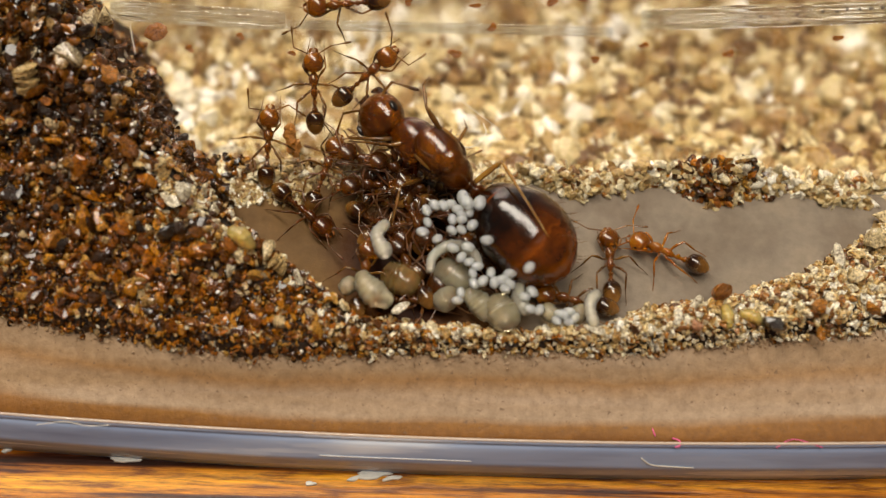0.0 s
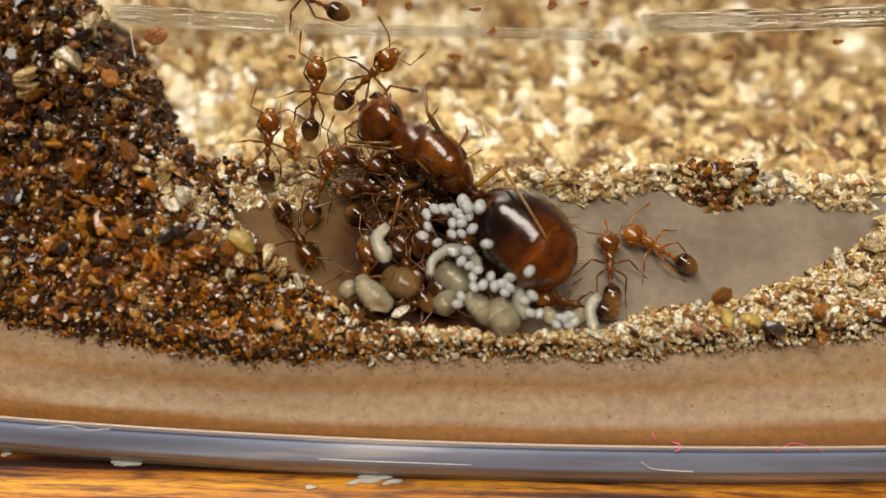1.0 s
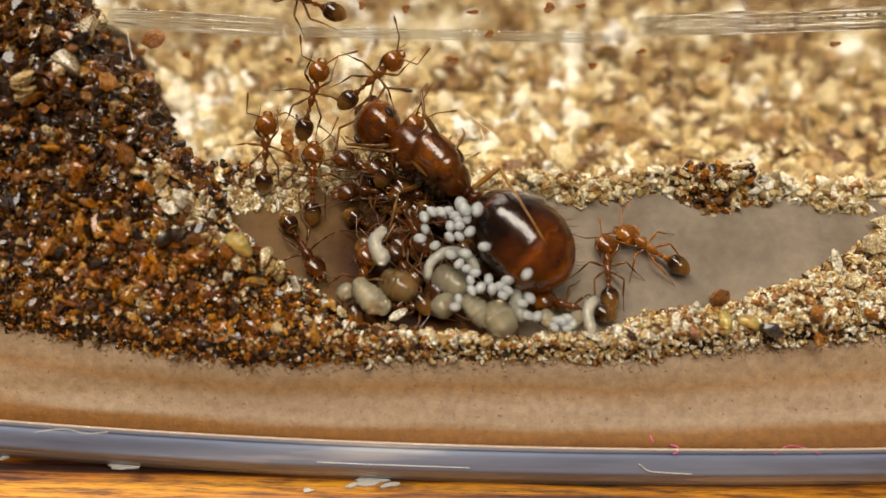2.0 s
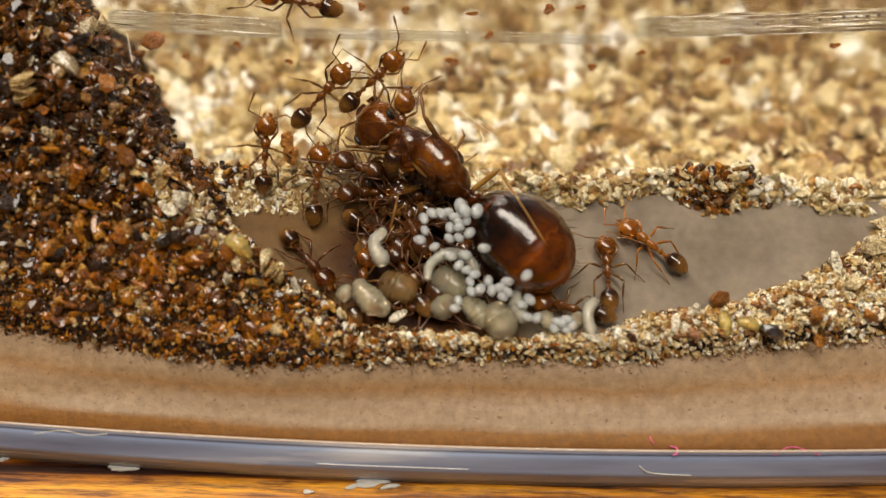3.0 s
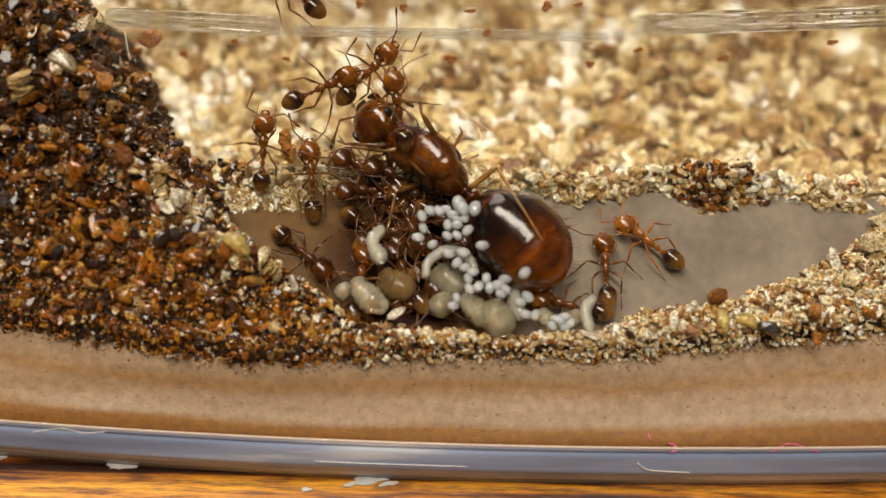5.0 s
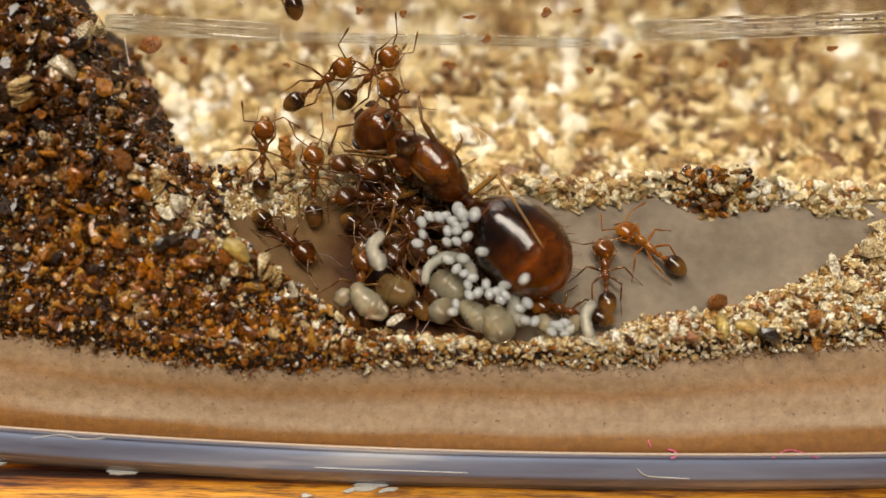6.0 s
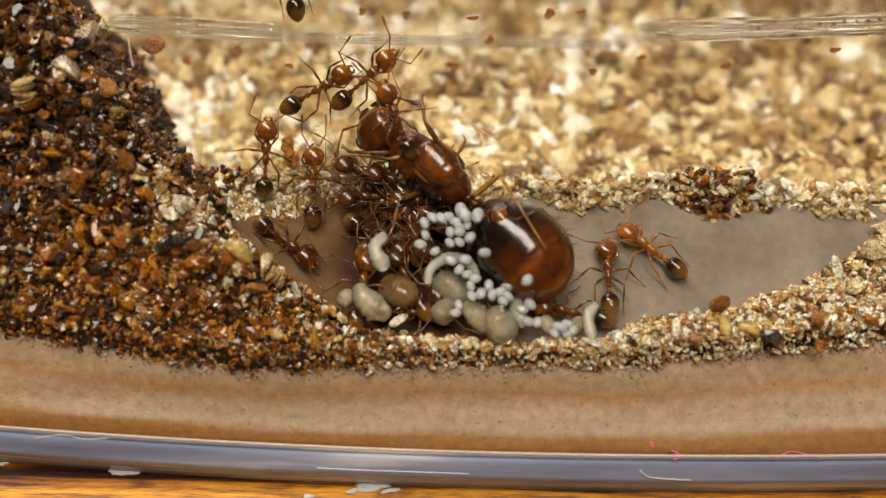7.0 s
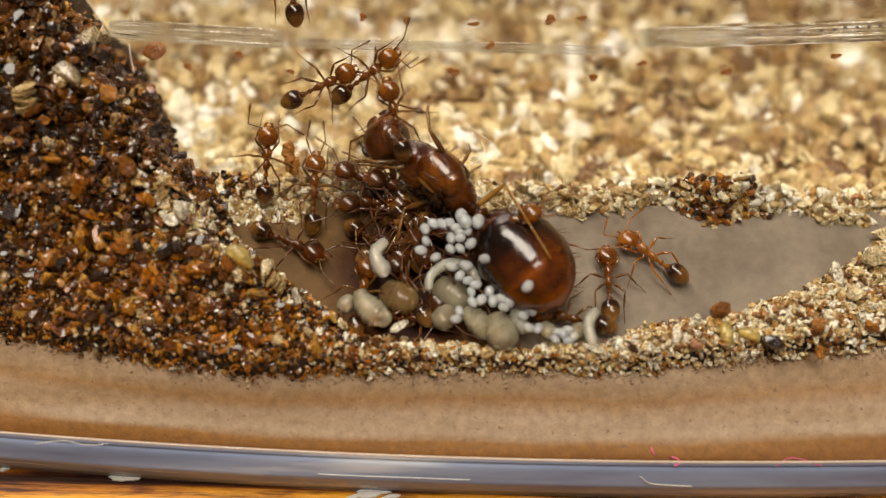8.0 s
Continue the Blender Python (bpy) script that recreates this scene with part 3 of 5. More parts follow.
def back_ground(x, y):
    return 1.75 - 0.20 * (y - PANE_Y) + 0.40 * waves(x, y, 5.0, 31) + 0.16 * waves(x, y, 1.7, 32)


# ---- table, tub, plaster, sheet ----
def build_setting():
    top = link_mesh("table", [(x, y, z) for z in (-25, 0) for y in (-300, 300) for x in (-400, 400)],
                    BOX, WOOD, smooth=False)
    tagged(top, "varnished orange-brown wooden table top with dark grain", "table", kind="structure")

    xs = np.arange(-22, 22.01, 0.2)
    ys = np.concatenate([np.arange(-7.46, -3.6, 0.09), np.arange(-3.5, 0.11, 0.2)])
    block("plaster", xs, ys, lambda x, y: plaster_top(x, y), 0.05, PLASTER, lambda x, y: bow(x) * np.clip((-3.4 - y) / 4, 0, 1))
    tagged(bpy.data.objects["plaster"], "tan cast plaster bed with faint casting bands", "plaster", kind="structure")
    xs2, ys2 = np.arange(-20, 20.01, 0.2), np.arange(-6.2, 0.3, 0.12)
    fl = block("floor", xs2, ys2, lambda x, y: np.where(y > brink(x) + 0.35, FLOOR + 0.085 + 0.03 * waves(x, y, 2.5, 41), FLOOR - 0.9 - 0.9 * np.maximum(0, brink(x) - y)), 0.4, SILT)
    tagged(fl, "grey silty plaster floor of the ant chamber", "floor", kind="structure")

    # rounded clear foot of the tub
    prof = [(-7.48, 0.02), (-7.48, 1.94), (-7.50, 2.02), (-7.545, 2.05), (-7.60, 2.01), (-7.61, 1.93), (-7.585, 1.88), (-7.65, 1.86), (-7.71, 1.78), (-7.77, 1.66), (-7.84, 1.50), (-7.885, 1.40), (-7.925, 1.30), (-7.955, 1.24), (-7.965, 1.16), (-7.95, 0.95), (-7.91, 0.50), (-7.87, 0.02)]
    v, f = [], []
    line = np.arange(-45, 45.01, 0.75)
    for x in line:
        v += [(x, y + bow(x), z) for y, z in prof]
    n = len(prof)
    for i in range(len(line) - 1):
        for k in range(n):
            a, b = i * n + k, i * n + (k + 1) % n
            f.append((a, b, b + n, a + n))
    f += [tuple(range(n))[::-1], tuple(range((len(line) - 1) * n, len(line) * n))]
    foot = link_mesh("tub_rim", *outward(v, f), RIM_SHEEN)
    tagged(foot, "scuffed clear plastic foot rim of the round ant tub", "tub rim", kind="structure")

    # the lip's warm tint paints in the wood and plaster it would mirror
    lip = tube([(x, -7.535 + bow(x), 2.055) for x in line], [0.042] * len(line), 10)
    tagged(link_mesh("rim_lip", lip[0], lip[1], clear_material("lip_reflection", (0.86, 0.68, 0.54), 0.06, 0.4)), "thin glinting lip along the tub rim", "tub rim", kind="structure")
    # leaning clear sheet
    c, s = math.cos(radians(PANE_LEAN)), math.sin(radians(PANE_LEAN))
    thick = 0.8

    def on(u, v, h):
        return (u, PANE_Y + v * c - h * s, FLOOR + v * s + h * c)
    v = [on(u, w, h) for h in (-thick, 0) for w in (-0.05, 14) for u in (-42, 42)]
    sheet = link_mesh("clear_sheet", v, BOX, CLEAR, smooth=False)
    sheet.visible_shadow = False
    tagged(sheet, "clear plastic sheet leaning behind the chamber", "plastic sheet", kind="structure")

    # ground behind the sheet
    xs3, ys3 = np.arange(-42, 42.1, 0.5), np.arange(0.75, 40, 0.5)
    gr = block("ground", xs3, ys3, lambda x, y: np.maximum(back_ground(x, np.minimum(y, 14)) - 0.25, -0.0 + 0.3), 0.05, PALE_SOIL)
    tagged(gr, "golden gritty soil behind the clear sheet", "ground", kind="structure")
    # far and side walls of the tub
    for name, x0, x1, y0, y1 in (("wall_back", -45, 45, 40.2, 41.2), ("wall_left", -46.2, -45.2, -6.8, 40), ("wall_right", 45.2, 46.2, -6.8, 40)):
        w = link_mesh(name, [(x, y, z) for z in (0.05, 16) for y in (y0, y1) for x in (x0, x1)],
                      BOX, CLEAR, smooth=False)
        w.visible_shadow = False
        tagged(w, "clear plastic side of the tub", "tub wall", kind="structure")


build_setting()


def build_grains():
    rng = np.random.RandomState(77)
    # bank and rim, dark grains left, paler along the rim
    n = 105000
    x, y = rng.uniform(-15, 15, n), rng.uniform(-6.4, 4.6, n)
    h = heap(x, y)
    ok = h > 0.03
    x, y, h = x[ok], y[ok], h[ok]
    pick = rng.rand(len(x)) < np.where(x > -3, np.interp(x, [0, 4], [0.66, 0.42]), np.interp(y, [-3, 0.5], [0.44, 0.19]))
    x, y, h = x[pick], y[pick], h[pick]
    size = np.clip(rng.lognormal(math.log(0.078), 0.52, len(x)), 0.028, 0.34)
    size = size * np.interp(y, [-5, -2, 1], [0.95, 1.2, 1.6])
    size = np.minimum(size, 0.27)
    size = np.where(x > -3, size * np.clip(rng.lognormal(0.02, 0.4, len(x)), 0.6, 1.7), size)
    size = np.where(x > -3, np.minimum(size * np.interp(x, [-1, 5], [1.0, 1.95]), 0.40), size)
    size = np.where((x > 0) & (y < -1.5) & (rng.rand(len(x)) < 0.045), rng.uniform(0.24, 0.40, len(x)), size)
    size = np.where(y < brink(x) + 0.28, np.minimum(size, 0.10), size)
    size = np.where((y > -0.7) & (x > -6.5), np.minimum(size * 1.0, 0.24), size)
    size = np.where((x > shoulder(y) - 1.4) & (y < 0), np.minimum(size, 0.14), size)
    size = np.where((x > -7.8) & (y > -1.6), np.minimum(size, 0.15), size)
    z = FLOOR + np.maximum(h, 0.02) + rng.uniform(-0.20, 0.08, len(x))
    c = np.stack([x, y, z], -1)
    share = 1 / (1 + np.exp((x - 0.8) / 1.4))
    share = share * (1 - 0.62 * np.exp(-np.maximum(shoulder(y) - x, 0) / 0.75) * (y < -0.8))
    share = np.where((y > -0.7) & (x > -6.0), 0.03 + 0.65 * np.exp(-((x - CLUMP[0]) / 1.4) ** 2), share)
    for px, py, reach in ((-7.19, -1.77, 0.8), (-6.13, -2.63, 0.55), (-7.84, -1.10, 0.5)):  # pale grains spilt down the shoulder
        share = share * (1 - 0.75 * np.exp(-((x - px) ** 2 + (y - py) ** 2) / reach ** 2))
    brown = rng.rand(len(x)) < share
    foot = (y > -0.9) & (x > shoulder(y) + 0.1) & ~brown & (rng.rand(len(x)) < 0.9)
    g = grains("back_grit", c[foot], size[foot] * 1.15, GRAIN_FOOT, 7)
    tagged(g, "golden grit gathered along the foot of the clear sheet", "grains", kind="stuff")
    damp = brown & (rng.rand(len(x)) < 0.15 + 0.75 / (1 + np.exp(-(y + 2.25 - 0.10 * (x + 10)) / 0.7))) & (x < -4) | brown & (np.abs(x - CLUMP[0]) < 1.8) & (y > -0.9) & (rng.rand(len(x)) < 0.12)
    brown = brown & ~damp
    g = grains("damp_grains", c[damp], size[damp], GRAIN_DAMP, 6)
    tagged(g, "dark damp mineral grains on the upper bank", "grains", kind="stuff")
    g = grains("grain_bank", c[brown], size[brown], GRAIN_BROWN, 1)
    tagged(g, "bank of loose brown and orange mineral grains", "grains", kind="stuff")
    pale = ~brown & ~damp & ~foot
    g = grains("grain_rim", c[pale], size[pale], GRAIN_TAN, 2)
    tagged(g, "low rim of loose tan and white mineral grains", "grains", kind="stuff")
    n = 12000
    x, y = rng.uniform(-14, 14, n), rng.uniform(-6.4, 5.4, n)
    h = heap(x, y)
    ok = h > 0.0
    x, y, h = x[ok], y[ok], h[ok]
    z = FLOOR + np.maximum(h, 0.02) + rng.uniform(-0.10, 0.10, len(x))
    left = rng.rand(len(x)) < 0.85 / (1 + np.exp((x + 2.0) / 1.2))
    c = np.stack([x, y, z], -1)
    g = grains("brown_crumbs", c[left], rng.uniform(0.02, 0.06, left.sum()), GRAIN_BROWN, 5, 0.8, False)
    tagged(g, "fine brown crumbs among the larger grains", "grains", kind="stuff")
    g = grains("grain_crumbs", c[~left], rng.uniform(0.02, 0.06, (~left).sum()), GRAIN_TAN, 4, 0.8, False)
    tagged(g, "fine pale crumbs among the larger grains", "grains", kind="stuff")
    # loose grains over the bank's steep edge beside the sheet
    n = 6000
    y = rng.uniform(-0.9, 4.6, n)
    x = shoulder(y) + np.interp(y, [-0.5, 3.0], [-0.12, -0.55]) + rng.normal(0, 0.2, n)
    top = FLOOR + np.maximum(heap(shoulder(y) - 0.5, y), 0.1)
    z = top - np.where(x > shoulder(y) - 0.2, 1.6 * rng.rand(n) ** 1.4, 0.0) + rng.uniform(-0.1, 0.05, n)
    low = np.arange(n) > 2600  # the steep side below the crest
    x = np.where(low, shoulder(y) + rng.normal(0.02, 0.10, n), x)
    z = np.where(low, top - (top - 1.0) * rng.rand(n), z)
    g = grains("edge_grains", np.stack([x, y, z], -1), np.clip(rng.lognormal(math.log(0.105), 0.4, n), 0.05, 0.24), GRAIN_DAMP, 12)
    tagged(g, "dark damp grains along the steep edge of the bank", "grains", kind="stuff")
    # pale quartz shards added all over the bank to supply white glints
    n = 1100
    x, y = rng.uniform(-14.5, 1.5, n), rng.uniform(-5.6, 4.4, n)
    h = heap(x, y)
    keep = (h > 0.12) & (x < shoulder(y) + np.where(y < -3.6, 6.0, 0.0))
    x, y, h = x[keep], y[keep], h[keep]
    g = grains("quartz_grains", np.stack([x, y, FLOOR + h + rng.uniform(0.0, 0.10, len(x))], -1), np.clip(rng.lognormal(math.log(0.06), 0.4, len(x)), 0.03, 0.16) * np.interp(y, [-4, 1], [1.0, 1.5]), GRAIN_QUARTZ, 15, 0.45)
    tagged(g, "clear quartz shards added for glints among the brown grains", "grains", kind="stuff")
    # dull grit spilt between the bank and the foot of the sheet
    n = 900
    x, y = rng.uniform(-7.49, -3.98, n), rng.uniform(-0.81, 0.05, n)
    keep = (y > -0.81 + rng.uniform(0.0, 1.0, n) * np.interp(x, [-7.02, -5.33, -3.14], [0.0, 0.7, 1.5])) & (x > shoulder(y) - 0.4)
    c = np.stack([x, y, np.maximum(FLOOR + 0.03, FLOOR + heap(x, y)) + rng.uniform(-0.02, 0.05, n)], -1)[keep]
    g = grains("spilt_grit", c, rng.uniform(0.05, 0.15, len(c)), GRAIN_GOLD, 9)
    tagged(g, "dull tan grit spilt on the chamber floor", "grains", kind="stuff")
    n = 1300
    x = rng.uniform(-14, 14, n)
    y = brink(x) + rng.normal(-0.04, 0.10, n)
    z = plaster_top(x, y) + rng.uniform(-0.03, 0.015, n)
    g = grains("plaster_crumbs", np.stack([x, y, z], -1), rng.uniform(0.025, 0.065, n), PLASTER, 8, 0.8)
    tagged(g, "crumbled plaster bits along the edge of the bed", "crumbs", kind="stuff")
    # core under the grains; its near-black colour deepens their shaded gaps
    xs, ys = np.arange(-18, 18.01, 0.15), np.arange(-6.4, 5.45, 0.15)
    core = block("soil_core", xs, ys, lambda a, b: np.where((heap(a, b) > 0.1) & ((b < -0.8) | (a < shoulder(b) - 0.1)), FLOOR + heap(a, b) - np.interp(b, [-3, 1], [0.18, 0.45]), np.where(b > 0, 0.35, FLOOR - 1.0 - 0.9 * np.maximum(0, brink(a) - b))), 0.3, SOIL)
    tagged(core, "damp soil under the loose grains, darkened for shaded gaps", "soil", kind="stuff")
    # golden grit behind the sheet
    n = 17000
    x, y = rng.uniform(-20, 20, n), 0.85 + 17 * rng.rand(n) ** 1.2
    size = np.clip(rng.lognormal(math.log(0.19), 0.5, n), 0.08, 0.55) * np.clip(0.6 + (y - 0.8) / 4, 0.6, 1.0)
    z = np.maximum(back_ground(x, np.minimum(y, 14)), 0.45) + rng.uniform(-0.15, 0.15, n)
    g = grains("golden_grit", np.stack([x, y, z], -1), size, GRAIN_GOLD, 3, 0.85, False)
    tagged(g, "bright golden mineral grit behind the clear sheet", "grains", kind="stuff")


build_grains()


# ---- ants ----
LEGS = (("front", 0.52, 35), ("mid", 0.34, 90), ("hind", 0.16, 140))


def leg_shape(deg, side, k=1.0, thick=1.0):
    """One leg from its hip at the origin: the thigh reaches out at deg from the head's way, the shin folds forwards (front legs) or backwards."""
    fold = -0.85 if deg < 60 else (0.55 if deg < 120 else 0.75)
    a, b = radians(deg) * side, (radians(deg) + fold) * side
    d, e = Vector((math.cos(a), math.sin(a), 0)), Vector((math.cos(b), math.sin(b), 0))
    reach = 1.15 if deg > 120 else 1.0
    hip = d * 0.11 * k + Vector((0, 0, -0.02 * k))
    knee = d * 0.44 * k * reach + Vector((0, 0, 0.17 * k))
    ankle = knee + e * 0.33 * k * reach + Vector((0, 0, -0.27 * k))
    tip = ankle + (e * 0.8 + d * 0.2) * 0.42 * k * reach + Vector((0, 0, -0.31 * k))
    femur = smooth_line([(0, 0, 0), hip, d * 0.27 * k + Vector((0, 0, 0.11 * k)), knee], [0.045 * k * thick, 0.030 * k * thick, 0.044 * k * thick, 0.024 * k * thick], 3)
    tibia = smooth_line([knee, knee * 0.5 + ankle * 0.5 + e * 0.01 * k, ankle], [0.022 * k * thick, 0.031 * k * thick, 0.020 * k * thick], 3)
    tarsus = smooth_line([ankle, ankle * 0.55 + tip * 0.45 + Vector((0, 0, 0.025 * k)), tip], [0.015 * k * thick, 0.012 * k * thick, 0.009 * k * thick], 3)
    return fuse(tube(*femur, 8), tube(*tibia, 8), tube(*tarsus, 6))


def antenna_shape(side, k=1.0, spread=40, curl=-30, thick=1.15):
    a, b = radians(spread) * side, radians(spread + curl) * side
    el = Vector((math.cos(a), math.sin(a), 0.10)) * 0.50 * k
    mid = el + Vector((math.cos(b), math.sin(b), -0.05)) * 0.34 * k
    tip = mid + Vector((math.cos(b), math.sin(b), -0.12)) * 0.26 * k
    scape = smooth_line([(0, 0, 0), el * 0.5, el], [0.018 * k * thick, 0.017 * k * thick, 0.021 * k * thick], 3)
    rest = smooth_line([el, (el + mid) / 2, mid, mid * 0.45 + tip * 0.55, tip], [0.014 * k * thick, 0.015 * k * thick, 0.018 * k * thick, 0.034 * k * thick, 0.018 * k * thick], 3)
    return fuse(tube(*scape, 7), tube(*rest, 7))


def worker(pose_row, label, antennae=((40, -30), (40, -30)), legs=None, group="worker ants", shell=None, limb=None):
    """A small worker, standing with its feet on its base plane, head towards its x."""
    shell, trunk, limb = shell or AMBER, shell or AMBER_DARK, limb or LEG_AMBER
    ant = new("worker_ant")
    ant.matrix_basis = at(*pose_row)
    tagged(ant, label, "ant", group)
    head = part("head", body([(0.70, 0.05, 0.05, 0.47), (0.74, 0.19, 0.15, 0.48), (0.87, 0.285, 0.23, 0.49), (1.06, 0.30, 0.24, 0.48), (1.22, 0.225, 0.18, 0.46), (1.30, 0.08, 0.07, 0.44)], 20, 2.15), shell, ant)
    for s in (1, -1):
        part("eye", ball((1.03, 0.275 * s, 0.53), (0.055, 0.03, 0.045), 10, 6), EYE, head, "small black eye")
        part("mandible", tube(*smooth_line([(1.24, 0.10 * s, 0.42), (1.35, 0.09 * s, 0.41), (1.39, 0.02 * s, 0.40)], [0.05, 0.04, 0.015], 3), 7), QUEEN_RED, head)
    part("mesosoma", body([(0.73, 0.05, 0.06, 0.47), (0.64, 0.11, 0.13, 0.49), (0.52, 0.155, 0.18, 0.50), (0.38, 0.125, 0.16, 0.50), (0.28, 0.085, 0.11, 0.47), (0.20, 0.105, 0.13, 0.48), (0.08, 0.105, 0.13, 0.47), (-0.02, 0.075, 0.09, 0.44), (-0.08, 0.04, 0.05, 0.42)], 16, 2.0, (0.36, 0.20), 0.10), trunk, ant)
    part("petiole", body([(-0.05, 0.03, 0.03, 0.41), (-0.12, 0.05, 0.06, 0.43), (-0.19, 0.085, 0.12, 0.46), (-0.26, 0.05, 0.05, 0.43), (-0.33, 0.06, 0.06, 0.43), (-0.39, 0.10, 0.11, 0.45), (-0.46, 0.07, 0.07, 0.44)], 14), trunk, ant)
    gaster = part("gaster", body([(-0.42, 0.05, 0.05, 0.44), (-0.46, 0.15, 0.15, 0.45), (-0.56, 0.240, 0.235, 0.46), (-0.73, 0.275, 0.268, 0.46), (-0.90, 0.250, 0.242, 0.45), (-1.04, 0.175, 0.168, 0.43), (-1.12, 0.085, 0.08, 0.42), (-1.145, 0.02, 0.02, 0.41)], 24, 2.0, (-0.80, -0.95, -1.05), 0.03), GASTER_DARK, ant, "dark glossy gaster with pale seams")
    part("sting", tube([(-1.13, 0, 0.41), (-1.18, 0, 0.40)], [0.014, 0.004], 6), limb, gaster)
    turn = legs or {}
    for s in (1, -1):
        for name, x, deg in LEGS:
            extra = turn.get((name, s), 0)
            leg = part("leg", leg_shape(deg + extra, s), limb, ant)
            leg.matrix_basis = at(x, 0.10 * s, 0.42)
        i = 0 if s == 1 else 1
        an = part("antenna", antenna_shape(s, 1.0, *antennae[i]), limb, ant)
        an.matrix_basis = at(1.22, 0.10 * s, 0.52)
    return ant


MOVES = []  # things to key, with their rows


def wave(ant, seed, amount=14.0, legs=0.0):
    """Antennae feel about; the legs of a walking ant swing."""
    rng = random.Random(seed)
    for ob in ant.children:
        if ob.name.startswith("antenna") and amount:
            x, y, z = ob.matrix_basis.translation / MM
            MOVES.append((ob, [(t * 0.8, (x, y, z, 0, 6 * rng.uniform(-1, 1), amount * rng.uniform(-1, 1))) for t in range(11)]))
        if ob.name.startswith("leg") and legs:
            x, y, z = ob.matrix_basis.translation / MM
            MOVES.append((ob, [(t * 0.5, (x, y, z, 0, 0, legs * rng.uniform(-1, 1))) for t in range(17)]))


def moving(ant, rows):
    MOVES.append((ant, [(r[0], r[1:]) for r in rows]))


def build_workers():
    a = worker((-5.35, 0.877, 3.76, 3.73, -44.88, 84.73), "amber worker ant standing on the clear sheet with raised antennae", ((75, -80), (60, 55)), {("mid", 1): -10, ("mid", -1): 8})
    wave(a, 1, 16)
    rows = [(0, -3.68, 0.101, 3.34, 8.48, -25.90, 67.42),
        (0.5, -3.65, -0.03, 3.32, 8, -22.65, 68.68),
        (1, -3.75, -0.214, 3.27, 6.4, -18.69, 73.08),
        (1.5, -3.94, -0.108, 3.35, -0.955, -22.63, 92.50),
        (3, -3.79, -0.03, 3.37, 1.44, -24.39, 86.24),
        (3.5, -3.84, -0.057, 3.35, -1.6, -23.73, 94.18),
        (4, -3.84, -0.041, 3.36, -2.05, -24.07, 95.36),
        (4.5, -3.89, -0.021, 3.37, -2.21, -24.54, 95.78),
        (6, -3.8, 0.055, 3.41, -0.993, -26.45, 92.59),
        (6.5, -3.9, 0.01, 3.4, -0.409, -25.42, 91.07),
        (7, -3.9, 0.043, 3.4, -0.126, -26.20, 90.33),
        (7.5, -3.88, 0.026, 3.39, -0.099, -25.78, 90.26),
        (8, -3.9, -0.005, 3.38, 0.256, -25.06, 89.33)]
    a = worker(rows[0][1:], "amber worker ant climbing from the chamber floor onto the sheet")
    moving(a, rows)
    wave(a, 2, 20, 6)
    rows = [(0, 6.56, -2.23, 3, 0, 0, 156.65),
        (0.5, 6.5, -2.17, 3, 0, 0, 156.78),
        (1, 6.31, -2, 3, 0, 0, 147.97),
        (1.5, 6.16, -2.01, 3, 0, 0, 148.50),
        (3, 6.19, -1.77, 3, 0, 0, 139.91),
        (3.5, 6.16, -1.77, 3, 0, 0, 139.95),
        (4, 6.17, -1.76, 3, 0, 0, 140.45),
        (4.5, 6.14, -1.74, 3, 0, 0, 139.47),
        (6, 6.21, -1.76, 3, 0, 0, 141.03),
        (6.5, 6.17, -1.77, 3, 0, 0, 139.47),
        (7, 6.17, -1.78, 3, 0, 0, 139.48),
        (7.5, 6.17, -1.82, 3, 0, 0, 140.73),
        (8, 6.17, -1.79, 3, 0, 0, 141.88)]
    a = worker(rows[0][1:], "pale amber worker ant walking on the grey floor", ((50, -100), (70, 20)), shell=PALE_AMBER, limb=PALE_AMBER)
    moving(a, rows)
    wave(a, 3, 18, 8)
    a = worker((4.76, -2.75, 3, 0, 0, 91.01), "amber worker ant standing on the grey floor beside the queen", ((95, -30), (80, 20)))
    wave(a, 4, 12)
    rows = [(0, -2.58, 2.43, 5.31, 36.26, -28.73, 33.23),
        (0.5, -2.55, 2.45, 5.33, 36.13, -28.89, 33.50),
        (1, -2.55, 2.45, 5.33, 35.44, -29.78, 34.91),
        (1.5, -2.41, 2.5, 5.38, 36.72, -28.10, 32.27),
        (3, -2.31, 2.5, 5.38, 35.44, -29.78, 34.91),
        (3.5, -2.38, 2.54, 5.42, 31.96, -33.55, 41.54),
        (4, -2.37, 2.56, 5.44, 34.10, -31.36, 37.55),
        (4.5, -2.38, 2.58, 5.46, 34.52, -30.89, 36.74),
        (6, -2.34, 2.64, 5.52, 34.67, -30.71, 36.45),
        (6.5, -2.44, 2.56, 5.44, 34.43, -30.99, 36.91),
        (7, -2.54, 2.62, 5.5, 36.12, -28.91, 33.53),
        (7.5, -2.51, 2.78, 5.66, 36.06, -28.99, 33.65),
        (8, -2.54, 2.82, 5.7, 38.13, -25.98, 29.16)]
    a = worker(rows[0][1:], "amber worker ant on the clear sheet above the queen", ((30, 25), (60, -70)))
    moving(a, rows)
    wave(a, 5, 25, 8)
